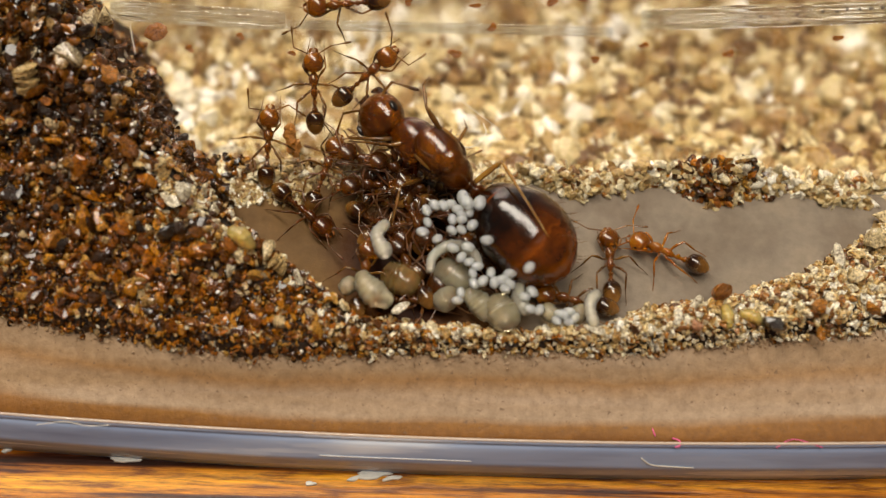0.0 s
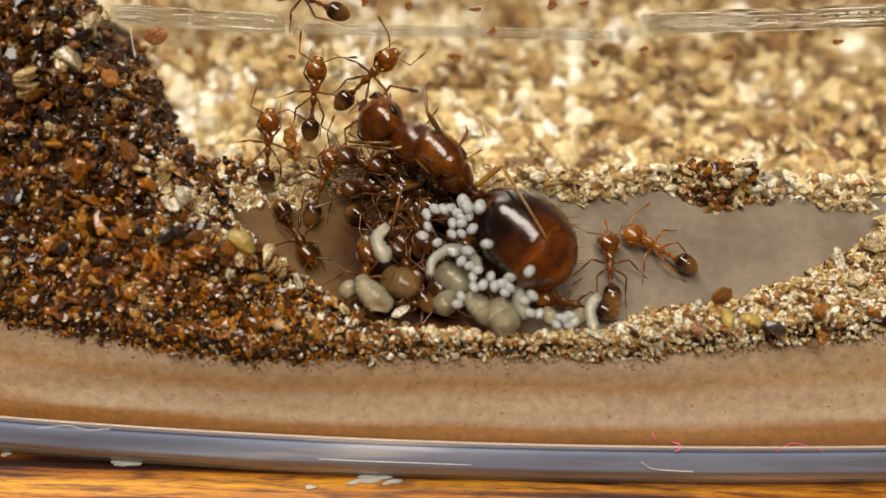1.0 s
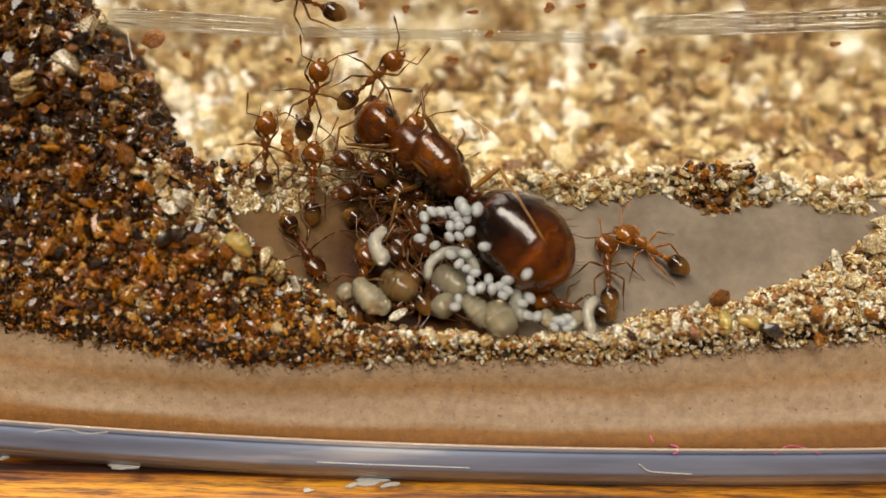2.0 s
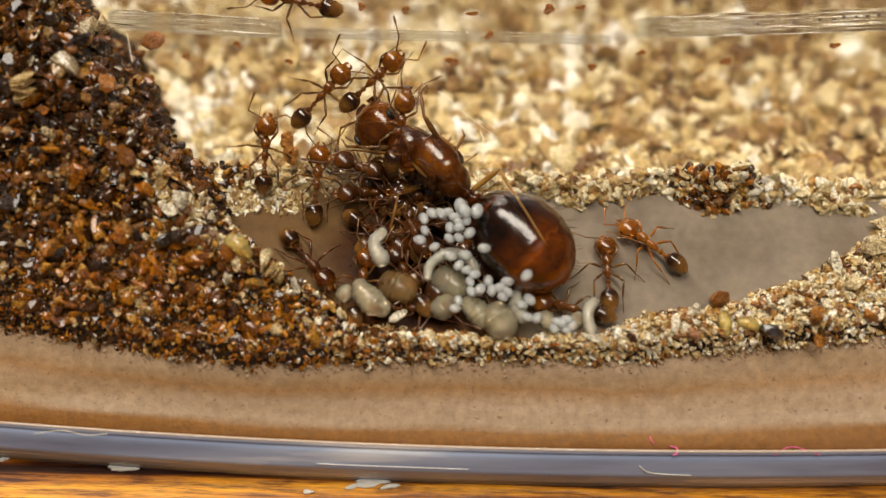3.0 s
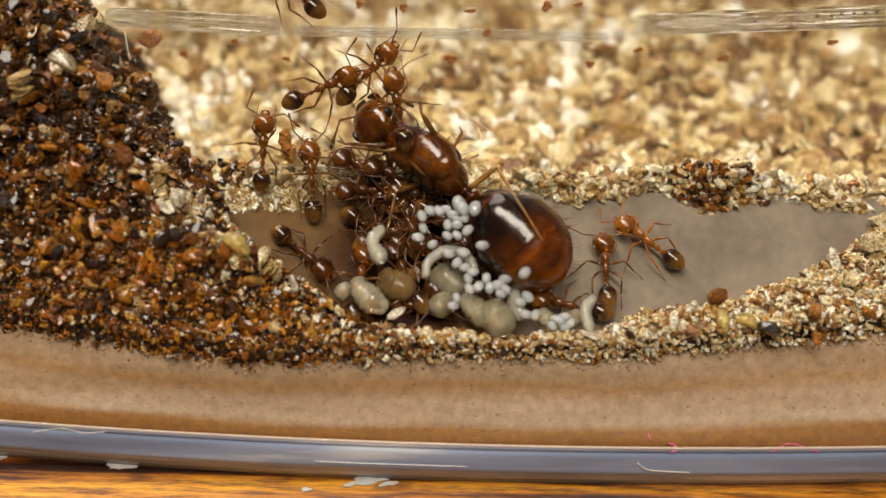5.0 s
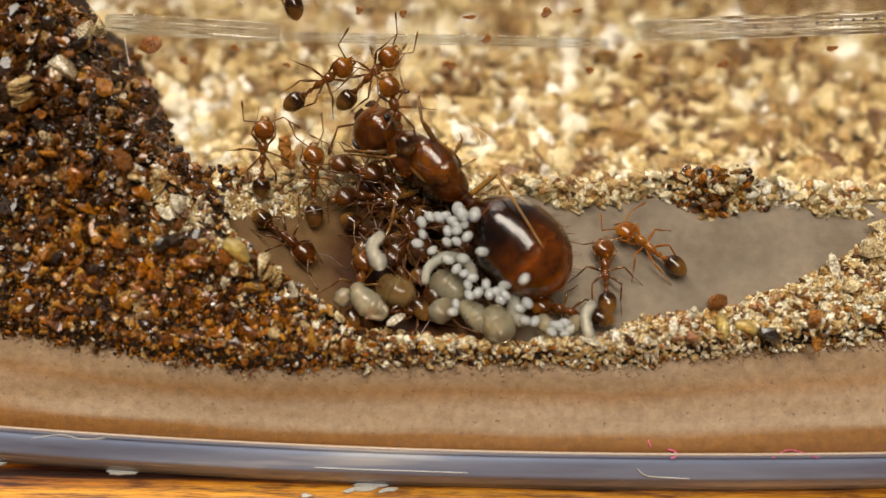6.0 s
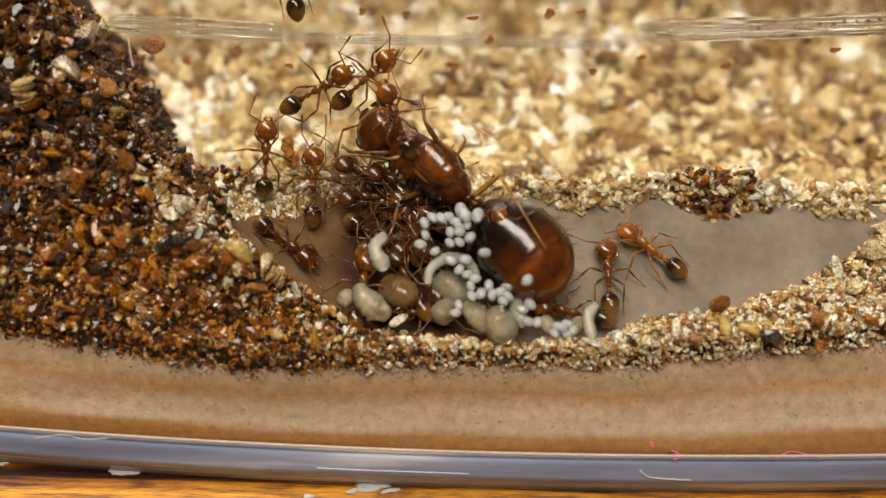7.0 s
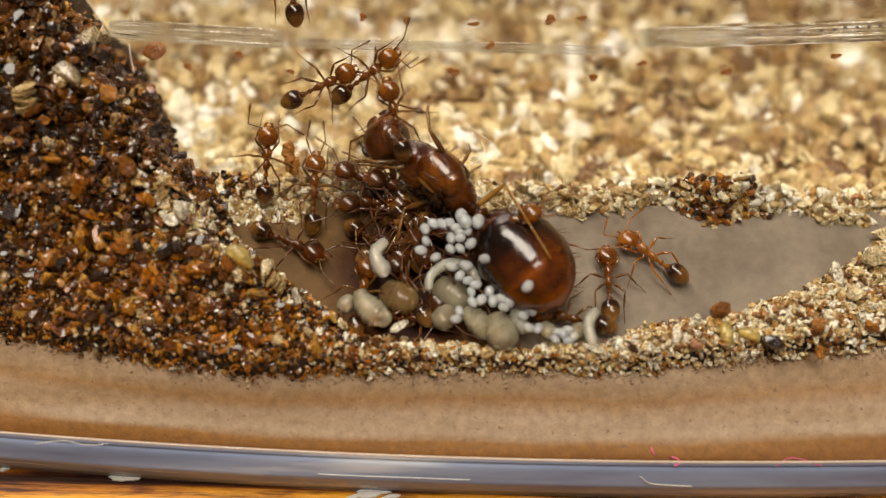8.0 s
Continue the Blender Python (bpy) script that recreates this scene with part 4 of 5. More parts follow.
    rows = [(0, -2.9, 3.97, 6.85, -44.79, 4.94, -175.04),
        (0.5, -3.71, 4.13, 7.01, -44.57, -7.01, 172.93),
        (1, -4, 4.08, 6.96, -42.76, -15.61, 163.78),
        (1.5, -3.99, 4.12, 7, -42.65, -15.97, 163.37),
        (3, -4.17, 4.13, 7.01, -44.42, -8.08, 171.84),
        (3.5, -4.18, 4.02, 6.9, -44.93, -2.75, 177.25),
        (4, -4.17, 4.06, 6.94, -44.97, -1.71, 178.29),
        (4.5, -4.29, 4.11, 6.99, -44.33, -8.69, 171.21),
        (6, -4.51, 4.64, 7.52, -9.74, -44.16, 103.84),
        (6.5, -4.55, 4.57, 7.45, -8.16, -44.41, 101.58),
        (7, -4.54, 4.62, 7.5, -8.76, -44.32, 102.43),
        (7.5, -4.51, 4.63, 7.51, -8.13, -44.41, 101.54),
        (8, -4.58, 4.63, 7.51, -7.6, -44.49, 100.78)]
    a = worker(rows[0][1:], "amber worker ant climbing high on the clear sheet")
    moving(a, rows)
    wave(a, 6, 15, 16)
    rows = [(0, -3.96, 2.06, 4.94, -1.5, -44.98, 92.13),
        (0.5, -4.04, 2.04, 4.92, 2.44, -44.95, 86.55),
        (1, -4, 1.98, 4.86, 6.14, -44.67, 81.30),
        (1.5, -4.01, 1.99, 4.87, 8.13, -44.42, 78.47),
        (2.8, -3.87, 2.14, 5.02, 29.86, -35.38, 45.24),
        (3, -3.77, 2.17, 5.05, 33.38, -32.14, 38.92),
        (3.5, -3.77, 2.23, 5.11, 37.73, -26.61, 30.06),
        (4, -3.74, 2.26, 5.14, 37.93, -26.30, 29.62),
        (4.5, -3.74, 2.25, 5.13, 42.55, -16.30, 17.00),
        (6, -3.78, 2.5, 5.38, 38.93, -24.63, 27.29),
        (6.5, -3.81, 2.43, 5.31, 37.56, -26.88, 30.45),
        (7, -3.94, 2.4, 5.28, 40.25, -22.11, 23.97),
        (7.5, -3.89, 2.46, 5.33, 41.60, -18.98, 20.11),
        (8, -3.89, 2.6, 5.48, 41.58, -19.04, 20.18)]
    a = worker(rows[0][1:], "amber worker ant turning on the clear sheet", ((80, -60), (50, 20)))
    moving(a, rows)
    wave(a, 7, 22, 12)
    rows = [(0, -1.94, 0.183, 3.09, 35.05, -19.31, 36.78),
        (1, -1.77, 0.611, 3.52, 33.99, -19.79, 38.94),
        (1.5, -1.61, 0.699, 3.61, 32.17, -21.65, 42.21),
        (2.8, -1.34, 0.711, 5.49, 10.61, -50.71, 75.00),
        (3, -1.36, 0.695, 5.47, 12.02, -50.30, 72.98),
        (3.5, -1.42, 0.725, 5.5, 6.58, -50.50, 80.72),
        (4, -1.39, 0.969, 5.75, 2.77, -51.38, 86.11),
        (4.5, -1.25, 1.06, 5.83, -5.15, -51.77, 97.24),
        (6, -1.3, 1.1, 5.88, -17.71, -50.42, 115.22),
        (6.5, -1.3, 1.05, 5.83, -19.07, -50.24, 117.21),
        (7, -1.37, 1.01, 5.79, -23.12, -49.04, 123.31),
        (7.5, -1.36, 1.07, 5.85, -23.13, -48.36, 123.40),
        (8, -1.45, 1.14, 5.92, -15.02, -50.46, 111.32)]
    a = worker(rows[0][1:], "amber worker ant climbing over the queen's thorax", ((20, -10), (40, 20)))
    moving(a, rows)
    wave(a, 8, 20, 8)
    rows = [(0, -4.34, -0.968, 3, 0, 0, -41.52),
        (0.5, -4.33, -1.28, 3, 0, 0, -50.90),
        (1, -4.47, -1.58, 3, 0, 0, -59.56),
        (1.5, -4.34, -1.74, 3, 0, 0, -61.43),
        (3, -4, -2.33, 3, 0, 0, -49.39),
        (3.5, -3.98, -2.42, 3, 0, 0, -47.45),
        (4.5, -3.96, -2.46, 3, 0, 0, -43.71),
        (6, -4.71, -1.47, 3, 0, 0, -39.84),
        (6.5, -4.77, -1.53, 3, 0, 0, -41.87),
        (7, -4.74, -1.64, 3, 0, 0, -38.38),
        (8, -4.71, -1.49, 3, 0, 0, -24.07)]
    # red-brown shell and dark limbs carry the shade this ant stands in
    a = worker(rows[0][1:], "shade-darkened red-brown worker ant at the foot of the grain bank", shell=QUEEN_RED, limb=SHADED_LIMB)
    moving(a, rows)
    wave(a, 9, 14, 12)
    a = worker((-2.31, -3.46, 3.17, 0, -8.51, 81.80), "amber worker ant tending larvae on the floor")
    wave(a, 10, 8)
    a = worker((3.83, -3.86, 3.02, 0, -1.96, 169.92), "amber worker ant among the eggs below the queen")
    wave(a, 11, 8)
    # ants added to fill the dark mass by the queen, shells darkened as shade
    for k, row in enumerate([(-0.928, -1.35, 3.15, 0, -4.37, 101.80), (-1.46, -0.408, 3.15, 0, 0, 145.52),
                             (-0.376, -2.06, 3.24, 0, -7.88, -30.71), (0.53, -2.69, 3.16, 0, 6.03, -132.00), (0.215, -1.22, 3.44, 0, -7.93, -23.08),
                             (-0.903, -3.17, 3.1, 0, -3.4, 118.21), (-0.943, -3.96, 3, 0, 0, -0.887), (-2.01, -1.49, 3.09, 0, -5.42, -35.37),
                             (-1.55, -1.61, 3.05, 0, 0, 28.39), (-0.919, -0.039, 3.11, 0, 4.76, -166.91), (-1.02, -1.37, 3.5, 0, -2.91, -63.29), (0.53, -1.87, 3.15, 0, 0, -52.30),
                             (-2.2, 0.21, 3.56, 0, -18.2, 165), (-1.58, 0.49, 3.72, 0, -13.7, 111), (-1.91, -0.29, 3.27, 0, -3.9, -173),
                             (-1.3, 0.04, 3.46, 0, -20.9, 170), (-0.76, -0.22, 3.31, 0, 5.0, 51), (-1.13, -0.65, 3.07, 0, -13.0, -75),
                             (-1.55, -0.82, 3.0, 0, -11.2, 109), (-0.81, -0.86, 3.0, 0, -13.3, -17), (-0.53, -0.43, 3.19, 0, -19.2, 181)]):
        a = worker(row, "added shade-brown ant filling the dark mass under the brood", shell=SHADED_SHELL, limb=SHADED_LIMB)
        wave(a, 20 + k, 8)
    rows = [(0, -0.136, -2.64, 3.05, 0, 0, 35.55),
        (6, 0.053, -2.35, 3.05, 0, 0, 35.02),
        (6.5, 0.382, -1.93, 3.34, 0, -16.42, 24.36),
        (7, 1.18, -1.93, 4.22, 0, -44.39, 7.41),
        (7.5, 1.47, -1.88, 4.42, 0, -44.19, 8.64),
        (8, 1.87, -1.81, 4.7, 0, -38.74, 6.18)]
    a = worker(rows[0][1:], "amber worker ant crossing the queen's gaster")
    moving(a, rows)
    wave(a, 30, 15, 10)


build_workers()


def build_queen():
    q = new("queen_ant")
    tagged(q, "large glossy red-brown queen ant lying across the chamber", "ant")
    rows = [(0, 0.983, -0.544, 3.46, -19.61, -7.21, 137.48),
        (0.5, 1, -0.541, 3.46, -19.58, -7.21, 137.41),
        (1, 1, -0.558, 3.45, -19.55, -7.04, 137.25),
        (1.5, 0.989, -0.551, 3.46, -19.54, -7.13, 137.23),
        (3, 0.999, -0.55, 3.46, -19.64, -7.08, 137.56),
        (3.5, 0.998, -0.555, 3.46, -19.59, -7.05, 137.39),
        (4, 0.99, -0.545, 3.46, -19.71, -7.02, 137.78),
        (4.5, 0.977, -0.55, 3.46, -19.56, -7.2, 137.34),
        (6, 1.01, -0.576, 3.45, -19.60, -6.89, 137.39),
        (6.5, 1.01, -0.581, 3.45, -19.57, -6.89, 137.29),
        (7, 1.01, -0.593, 3.45, -19.56, -6.77, 137.24),
        (7.5, 1.07, -0.64, 3.44, -19.39, -6.5, 136.61),
        (8, 1.15, -0.693, 3.42, -19.50, -5.97, 136.84)]
    q.matrix_basis = at(*rows[0][1:])
    moving(q, rows)
    # its base plane is 1.2 under the body's axis; x runs to the head; the waist lies near x = 0.2
    part("pronotum", body([(3.10, 0.18, 0.20, 1.13), (2.96, 0.42, 0.40, 1.15), (2.66, 0.58, 0.52, 1.20), (2.30, 0.66, 0.60, 1.24), (1.96, 0.66, 0.60, 1.24), (1.76, 0.40, 0.38, 1.22)], 24, 2.2), QUEEN_RED, q).matrix_basis = at(0, 0.12, 0)
    th = part("mesothorax", body([(2.34, 0.14, 0.14, 1.50), (2.20, 0.42, 0.42, 1.46), (1.84, 0.58, 0.60, 1.42), (1.40, 0.60, 0.62, 1.38), (1.06, 0.52, 0.54, 1.32), (0.90, 0.28, 0.30, 1.26)], 28, 2.5), QUEEN_RED, q)
    th.matrix_basis = at(0, -0.08, 0)
    part("scutellum", body([(1.22, 0.10, 0.05, 1.88), (1.10, 0.36, 0.14, 1.84), (0.92, 0.40, 0.18, 1.74), (0.72, 0.28, 0.14, 1.58), (0.62, 0.05, 0.05, 1.5)], 18), QUEEN_RED, th)
    part("propodeum", body([(1.10, 0.30, 0.32, 1.22), (0.94, 0.50, 0.56, 1.20), (0.70, 0.50, 0.56, 1.14), (0.46, 0.36, 0.42, 1.06), (0.30, 0.18, 0.20, 1.02)], 22, 2.4), QUEEN_RED, q)
    for s in (1, -1):
        # grooves of the back show as raised golden-edged seams; side plates bulge below them
        part("seam", tube(*smooth_line([(2.12, 0.30 * s, 1.76), (1.80, 0.34 * s, 1.94), (1.45, 0.30 * s, 1.98), (1.20, 0.22 * s, 1.90)], [0.012, 0.022, 0.022, 0.010], 4), 7), SHADED_SHELL, th)
        part("wing_scar", body([(1.98, 0.03, 0.03, 1.60), (1.86, 0.10, 0.09, 1.66), (1.60, 0.12, 0.10, 1.68), (1.36, 0.10, 0.08, 1.62), (1.22, 0.03, 0.03, 1.55)], 12), LEG_AMBER, th, "amber stub of a shed wing").matrix_basis = at(0, 0.50 * s, 0)
        part("side_plate", body([(1.90, 0.06, 0.10, 1.10), (1.78, 0.16, 0.32, 1.12), (1.45, 0.20, 0.40, 1.10), (1.12, 0.16, 0.32, 1.06), (0.98, 0.05, 0.10, 1.02)], 16, 2.4), QUEEN_RED, q).matrix_basis = at(0, 0.52 * s - 0.05, 0)
        part("coxa", body([(2.15, 0.05, 0.05, 0.75), (2.05, 0.22, 0.24, 0.80), (1.85, 0.24, 0.26, 0.80), (1.68, 0.08, 0.08, 0.75)], 14), QUEEN_RED, q).matrix_basis = at(0, 0.42 * s, 0)
    rng = random.Random(31)
    down = []
    for k in range(60):
        a, x = rng.uniform(0.1, math.pi - 0.1), rng.uniform(0.8, 2.5)
        r = float(np.interp(x, [0.7, 1.3, 1.9, 2.3, 2.6], [0.55, 0.68, 0.64, 0.55, 0.3]))
        p0 = Vector((x, r * math.cos(a), 1.32 + r * math.sin(a)))
        d = Vector((rng.uniform(-0.5, 0.1), math.cos(a), math.sin(a))).normalized()
        down.append(tube([p0 - d * 0.05, p0 + d * 0.10, p0 + d * 0.20 + Vector((-0.05, 0, 0))], [0.008, 0.006, 0.003], 4))
    part("hairs", fuse(*down), LEG_AMBER, th, "fine golden hairs")
    part("petiole", body([(0.36, 0.12, 0.12, 1.02), (0.22, 0.22, 0.30, 1.10), (0.08, 0.16, 0.16, 1.05), (-0.05, 0.28, 0.34, 1.12), (-0.22, 0.20, 0.20, 1.08)], 18), QUEEN_RED, q)
    ga = part("gaster", body([(0.0, 0.15, 0.15, 0.0), (-0.10, 0.55, 0.5, 0.02), (-0.55, 0.90, 0.88, 0.05), (-1.3, 1.24, 1.15, 0.06), (-2.10, 1.27, 1.14, 0.04), (-2.75, 1.04, 0.92, 0.0), (-3.2, 0.60, 0.52, -0.05), (-3.4, 0.12, 0.12, -0.08)], 40, 2.0, (-1.45, -2.25, -2.85), 0.02), QUEEN_GASTER, q, "large dark glossy gaster with amber seams")
    MOVES.append((ga, [(0, (-0.2, 0, 1.15, 0, 0, 0)), (4, (-0.2, 0, 1.15, 0, 1, 0.5)), (6.5, (-0.2, 0, 1.15, 0, 0, -1)), (7.2, (-0.2, 0, 1.15, 0, 1, -2)), (8, (-0.2, 0, 1.15, 6, 3, -5))]))
    rng = random.Random(12)
    hairs = []
    for k in range(46):
        a, x = rng.uniform(0, 2 * math.pi), rng.uniform(-3.35, -1.8)
        r = float(np.interp(x, [-3.5, -3.3, -2.85, -2.15, -1.3], [0.12, 0.62, 1.1, 1.36, 1.32]))
        p0 = Vector((x, r * math.cos(a), 0.86 * r * math.sin(a)))
        d = (Vector((-0.5, math.cos(a), math.sin(a))) + Vector((rng.uniform(-.3, .3), rng.uniform(-.3, .3), rng.uniform(-.3, .3)))).normalized()
        hairs.append(tube([p0 * 0.98, p0 + d * 0.12, p0 + d * 0.24 + Vector((-0.03, 0, 0))], [0.009, 0.007, 0.003], 4))
    part("hairs", fuse(*hairs), LEG_AMBER, ga, "fine golden hairs")
    hd = part("head", body([(0.05, 0.15, 0.15, 0.0), (0.12, 0.48, 0.38, 0.0), (0.45, 0.70, 0.56, 0.0), (0.85, 0.72, 0.56, -0.02), (1.20, 0.56, 0.42, -0.05), (1.42, 0.25, 0.20, -0.08)], 26, 2.25), QUEEN_RED, q)
    MOVES.append((hd, [(t, (2.98, 0.52, 1.15, roll, 6, yaw + 16)) for t, roll, yaw in ((0, -22, -36), (0.5, -22, -35), (1, -20, -33), (1.5, -20, -30), (3, -22, -34), (4, -24, -36), (4.5, -24, -38), (6, -22, -34), (7, -20, -37), (8, -22, -40))]))
    for s in (1, -1):
        part("eye", ball((0.62, 0.64 * s, 0.24), (0.19, 0.10, 0.16), 14, 9), EYE, hd, "black compound eye")
        part("mandible", tube(*smooth_line([(1.22, 0.34 * s, -0.06), (1.50, 0.30 * s, -0.08), (1.62, 0.06 * s, -0.10)], [0.15, 0.12, 0.04], 4), 10), QUEEN_RED, hd)
        an = part("antenna", antenna_shape(s, 1.5, 75, 60, 1.4), LEG_AMBER, hd)
        an.matrix_basis = at(1.10, 0.22 * s, 0.22)
        rng2 = random.Random(40 + s)
        MOVES.append((an, [(t * 0.8, (1.10, 0.22 * s, 0.22, 0, 8 * rng2.uniform(-1, 1), 18 * rng2.uniform(-1, 1))) for t in range(11)]))
    part("ocelli", fuse(*[ball((0.62 + dx, dy, 0.56), (0.03, 0.03, 0.025), 8, 6) for dx, dy in ((0.10, 0), (-0.04, 0.10), (-0.04, -0.10))]), EYE, hd, "three tiny dark simple eyes")
    # hip, knee, shin and foot of each leg
    for way in ([(0.2, -0.141, 1.14), (-0.042, -1.09, 1.48), (-1.11, -0.729, 2.5), (-2.70, -0.28, 2.42)],
                [(1.84, -0.552, 1.73), (2.45, -0.704, 2.26), (3.04, -1.16, 2.07), (3.21, -1.51, 1.68)],
                [(0.942, -0.36, 1.06), (1.27, -0.636, 1.5), (1.49, -1.19, 1.19), (1.85, -1.37, 0.605)],
                [(2.21, 0.066, 1.5), (2.58, 0.699, 1.72), (3.31, 1.12, 1.36), (3.96, 1.44, 0.774)],
                [(2.70, 0.25, 0.95), (3.30, 0.95, 1.35), (3.95, 1.35, 0.95), (4.45, 1.25, 0.45)],
                [(1.54, 0.714, 0.629), (1.68, 1.38, 1.28), (1.14, 2.32, 1.15), (0.702, 2.68, 0.586)]):
        hip = Vector(way[0])
        p = [Vector(w) - hip for w in way]
        femur = smooth_line([p[0], p[0] * 0.45 + p[1] * 0.55, p[1]], [0.075, 0.085, 0.045], 4)
        tibia = smooth_line([p[1], p[1] * 0.5 + p[2] * 0.5, p[2]], [0.04, 0.055, 0.036], 4)
        foot = smooth_line([p[2], p[2] * 0.5 + p[3] * 0.5 + Vector((0, 0, 0.03)), p[3]], [0.030, 0.024, 0.014], 4)
        leg = part("leg", fuse(tube(*femur, 9), tube(*tibia, 9), tube(*foot, 8)), GOLD_SHELL if way[3][0] < -1 else LEG_AMBER, q)
        leg.matrix_basis = at(*hip)


build_queen()


# ---- brood ----
def egg(x, y, z, turn, k=1.0):
    e = part("egg", ball((0, 0, 0), (0.188 * k, 0.142 * k, 0.142 * k), 16, 10), EGG, None)
    e.matrix_basis = at(x, y, z, 0, 12 * math.sin(turn * 7), turn)
    return tagged(e, "tiny glossy white oval ant egg in the brood pile", "egg", "ant eggs")


def larva(points, radii, mat, label, segs=16):
    """A plump ringed grub along a bent line."""
    pts, rad = smooth_line(points, radii, 6)
    for end, step in ((0, 1), (-1, -1)):
        tip, away = Vector(pts[end]), (Vector(pts[end]) - Vector(pts[end + step])).normalized()
        r = rad[end]
        caps = [(tip + away * r * math.sin(a), r * math.cos(a)) for a in (0.5, 0.95, 1.3, 1.5)]
        pts = [tuple(c[0]) for c in caps[::-1]] + pts if end == 0 else pts + [tuple(c[0]) for c in caps]
        rad = [c[1] for c in caps[::-1]] + rad if end == 0 else rad + [c[1] for c in caps]
    rad = [r * (1 + 0.06 * math.cos(i * 2.1)) for i, r in enumerate(rad)]
    first = Vector(pts[0])
    g = part("larva", tube([Vector(p) - first for p in pts], rad, segs), mat, None)
    g.matrix_basis = at(*first)
    return tagged(g, label, "larva", "ant larvae")


def build_brood():
    rng = random.Random(5)
    heaped = [(-0.558, -1.98, 5.1), (-0.326, -1.8, 5.1), (-0.089, -1.83, 5.15), (0.099, -1.81, 5.2), (0.307, -1.97, 5.2), (0.42, -2.14, 5.2), (0.638, -2.06, 5.2), (0.173, -2.25, 5.1), (0.422, -2.3, 5.2), (0.724, -2.41, 5.1), (0.165, -2.54, 5), (0.43, -2.54, 5.05), (-0.519, -2.24, 4.9), (-0.653, -2.5, 4.8), (-0.238, -2.65, 4.7), (1.14, -2.83, 5), (2.26, -3.93, 5.5)]
    for x, y, z in heaped:
        egg(x, y, z, rng.uniform(0, 180), rng.uniform(0.85, 1.05))
    for x, y, z in [(0.457, -1.66, 5.3), (0.569, -1.85, 5.35), (0.915, -1.81, 5.3)]:
        egg(x, y, z, rng.uniform(60, 140), 1.3)
    lower = [(0.21, -2.87, 4.6), (0.619, -2.83, 4.6), (0.453, -3.11, 4.5), (0.675, -3.25, 4.5), (0.896, -3.38, 4.5), (0.776, -3.55, 4.4), (0.811, -3.87, 4.4), (1.06, -3.79, 4.4), (1.28, -3.52, 4.4), (1.38, -3.79, 4.35), (1.61, -3.71, 4.35), (1.81, -3.53, 4.4), (1.68, -3.96, 4.3), (1.81, -3.83, 4.35), (0.458, -4.11, 4.3), (0.369, -4.33, 4.25), (2.23, -4.09, 4.1), (2.44, -3.92, 4.1), (2.4, -4.42, 4), (2.65, -4.43, 4)]
    for x, y, z in lower:
        egg(x, y, z, rng.uniform(0, 180), rng.uniform(0.9, 1.1))
    for x, y, z in [(3.13, -4.65, 3.8), (3.34, -4.47, 3.8), (3.48, -4.67, 3.75), (3.21, -4.46, 3.85), (3.64, -4.52, 3.75), (3.49, -4.38, 3.85)]:
        egg(x, y, z, rng.uniform(0, 180), rng.uniform(0.85, 1.15))
    larva([(-1.74, -2.13, 4.5), (-1.92, -2.38, 4.5), (-1.9, -2.63, 4.5), (-1.73, -2.94, 4.5)], [0.17, 0.20, 0.20, 0.27], LARVA, "cream curled ant larva resting on the brood pile")
    larva([(-2.28, -3.6, 4), (-2.18, -3.81, 4), (-1.91, -4.05, 3.95), (-1.69, -4.17, 3.9)], [0.25, 0.34, 0.40, 0.30], LARVA_CLEAR, "plump translucent cream ant larva")
    larva([(-2.75, -3.71, 3.7), (-2.69, -3.66, 3.75)], [0.25, 0.25], LARVA_CLEAR, "small round ant larva beside a plump one")
    larva([(-0.404, -3.41, 4.35), (-0.381, -3.15, 4.4), (-0.214, -2.89, 4.4), (0.067, -2.7, 4.4), (0.449, -2.66, 4.35), (0.771, -2.84, 4.3), (0.936, -3.11, 4.2)], [0.13, 0.14, 0.15, 0.17, 0.17, 0.16, 0.13], LARVA, "slender white curved ant larva under the eggs")
    larva([(0.028, -4, 3.6), (0.121, -3.94, 3.65)], [0.36, 0.35], LARVA_CLEAR, "round translucent ant larva at the grain rim")
    larva([(1.57, -4.21, 3.6), (1.67, -4.4, 3.6)], [0.46, 0.52], LARVA_CLEAR, "large round translucent ant larva")
    larva([(0.806, -3.87, 3.6), (1.01, -4.08, 3.6), (1.16, -4.3, 3.55)], [0.30, 0.36, 0.30], LARVA_CLEAR, "plump translucent ant larva")
    larva([(2.1, -3.68, 3.85), (2.1, -4.02, 3.85), (2.25, -4.32, 3.8)], [0.18, 0.24, 0.20], LARVA, "cream bent ant larva")
    larva([(4.27, -3.75, 3.7), (4.13, -3.94, 3.75), (4.09, -4.25, 3.75), (4.17, -4.62, 3.7)], [0.17, 0.19, 0.17, 0.18], LARVA, "pale upright ant larva at the end of the brood pile")
    larva([(-1.41, -3.2, 3.4), (-1.13, -3.35, 3.45)], [0.46, 0.48], LARVA_AMBER, "large yellowish translucent ant larva in shade")
    larva([(0.121, -3.13, 3.6), (0.381, -3.33, 3.65)], [0.46, 0.44], LARVA_CLEAR, "round grey translucent ant larva under the eggs")
    larva([(2.92, -4.26, 3.6), (3.03, -4.38, 3.6)], [0.26, 0.24], LARVA_CLEAR, "small translucent ant larva among the eggs")
    larva([(3.72, -4.31, 3.5), (3.83, -4.22, 3.55)], [0.26, 0.24], LARVA_CLEAR, "small translucent ant larva among the eggs")
    larva([(-5.85, -2.84, 5.06), (-5.61, -2.95, 5.02), (-5.41, -3.10, 4.88)], [0.20, 0.26, 0.18], LARVA_YELLOW, "yellow ant larva lying on the grain bank")
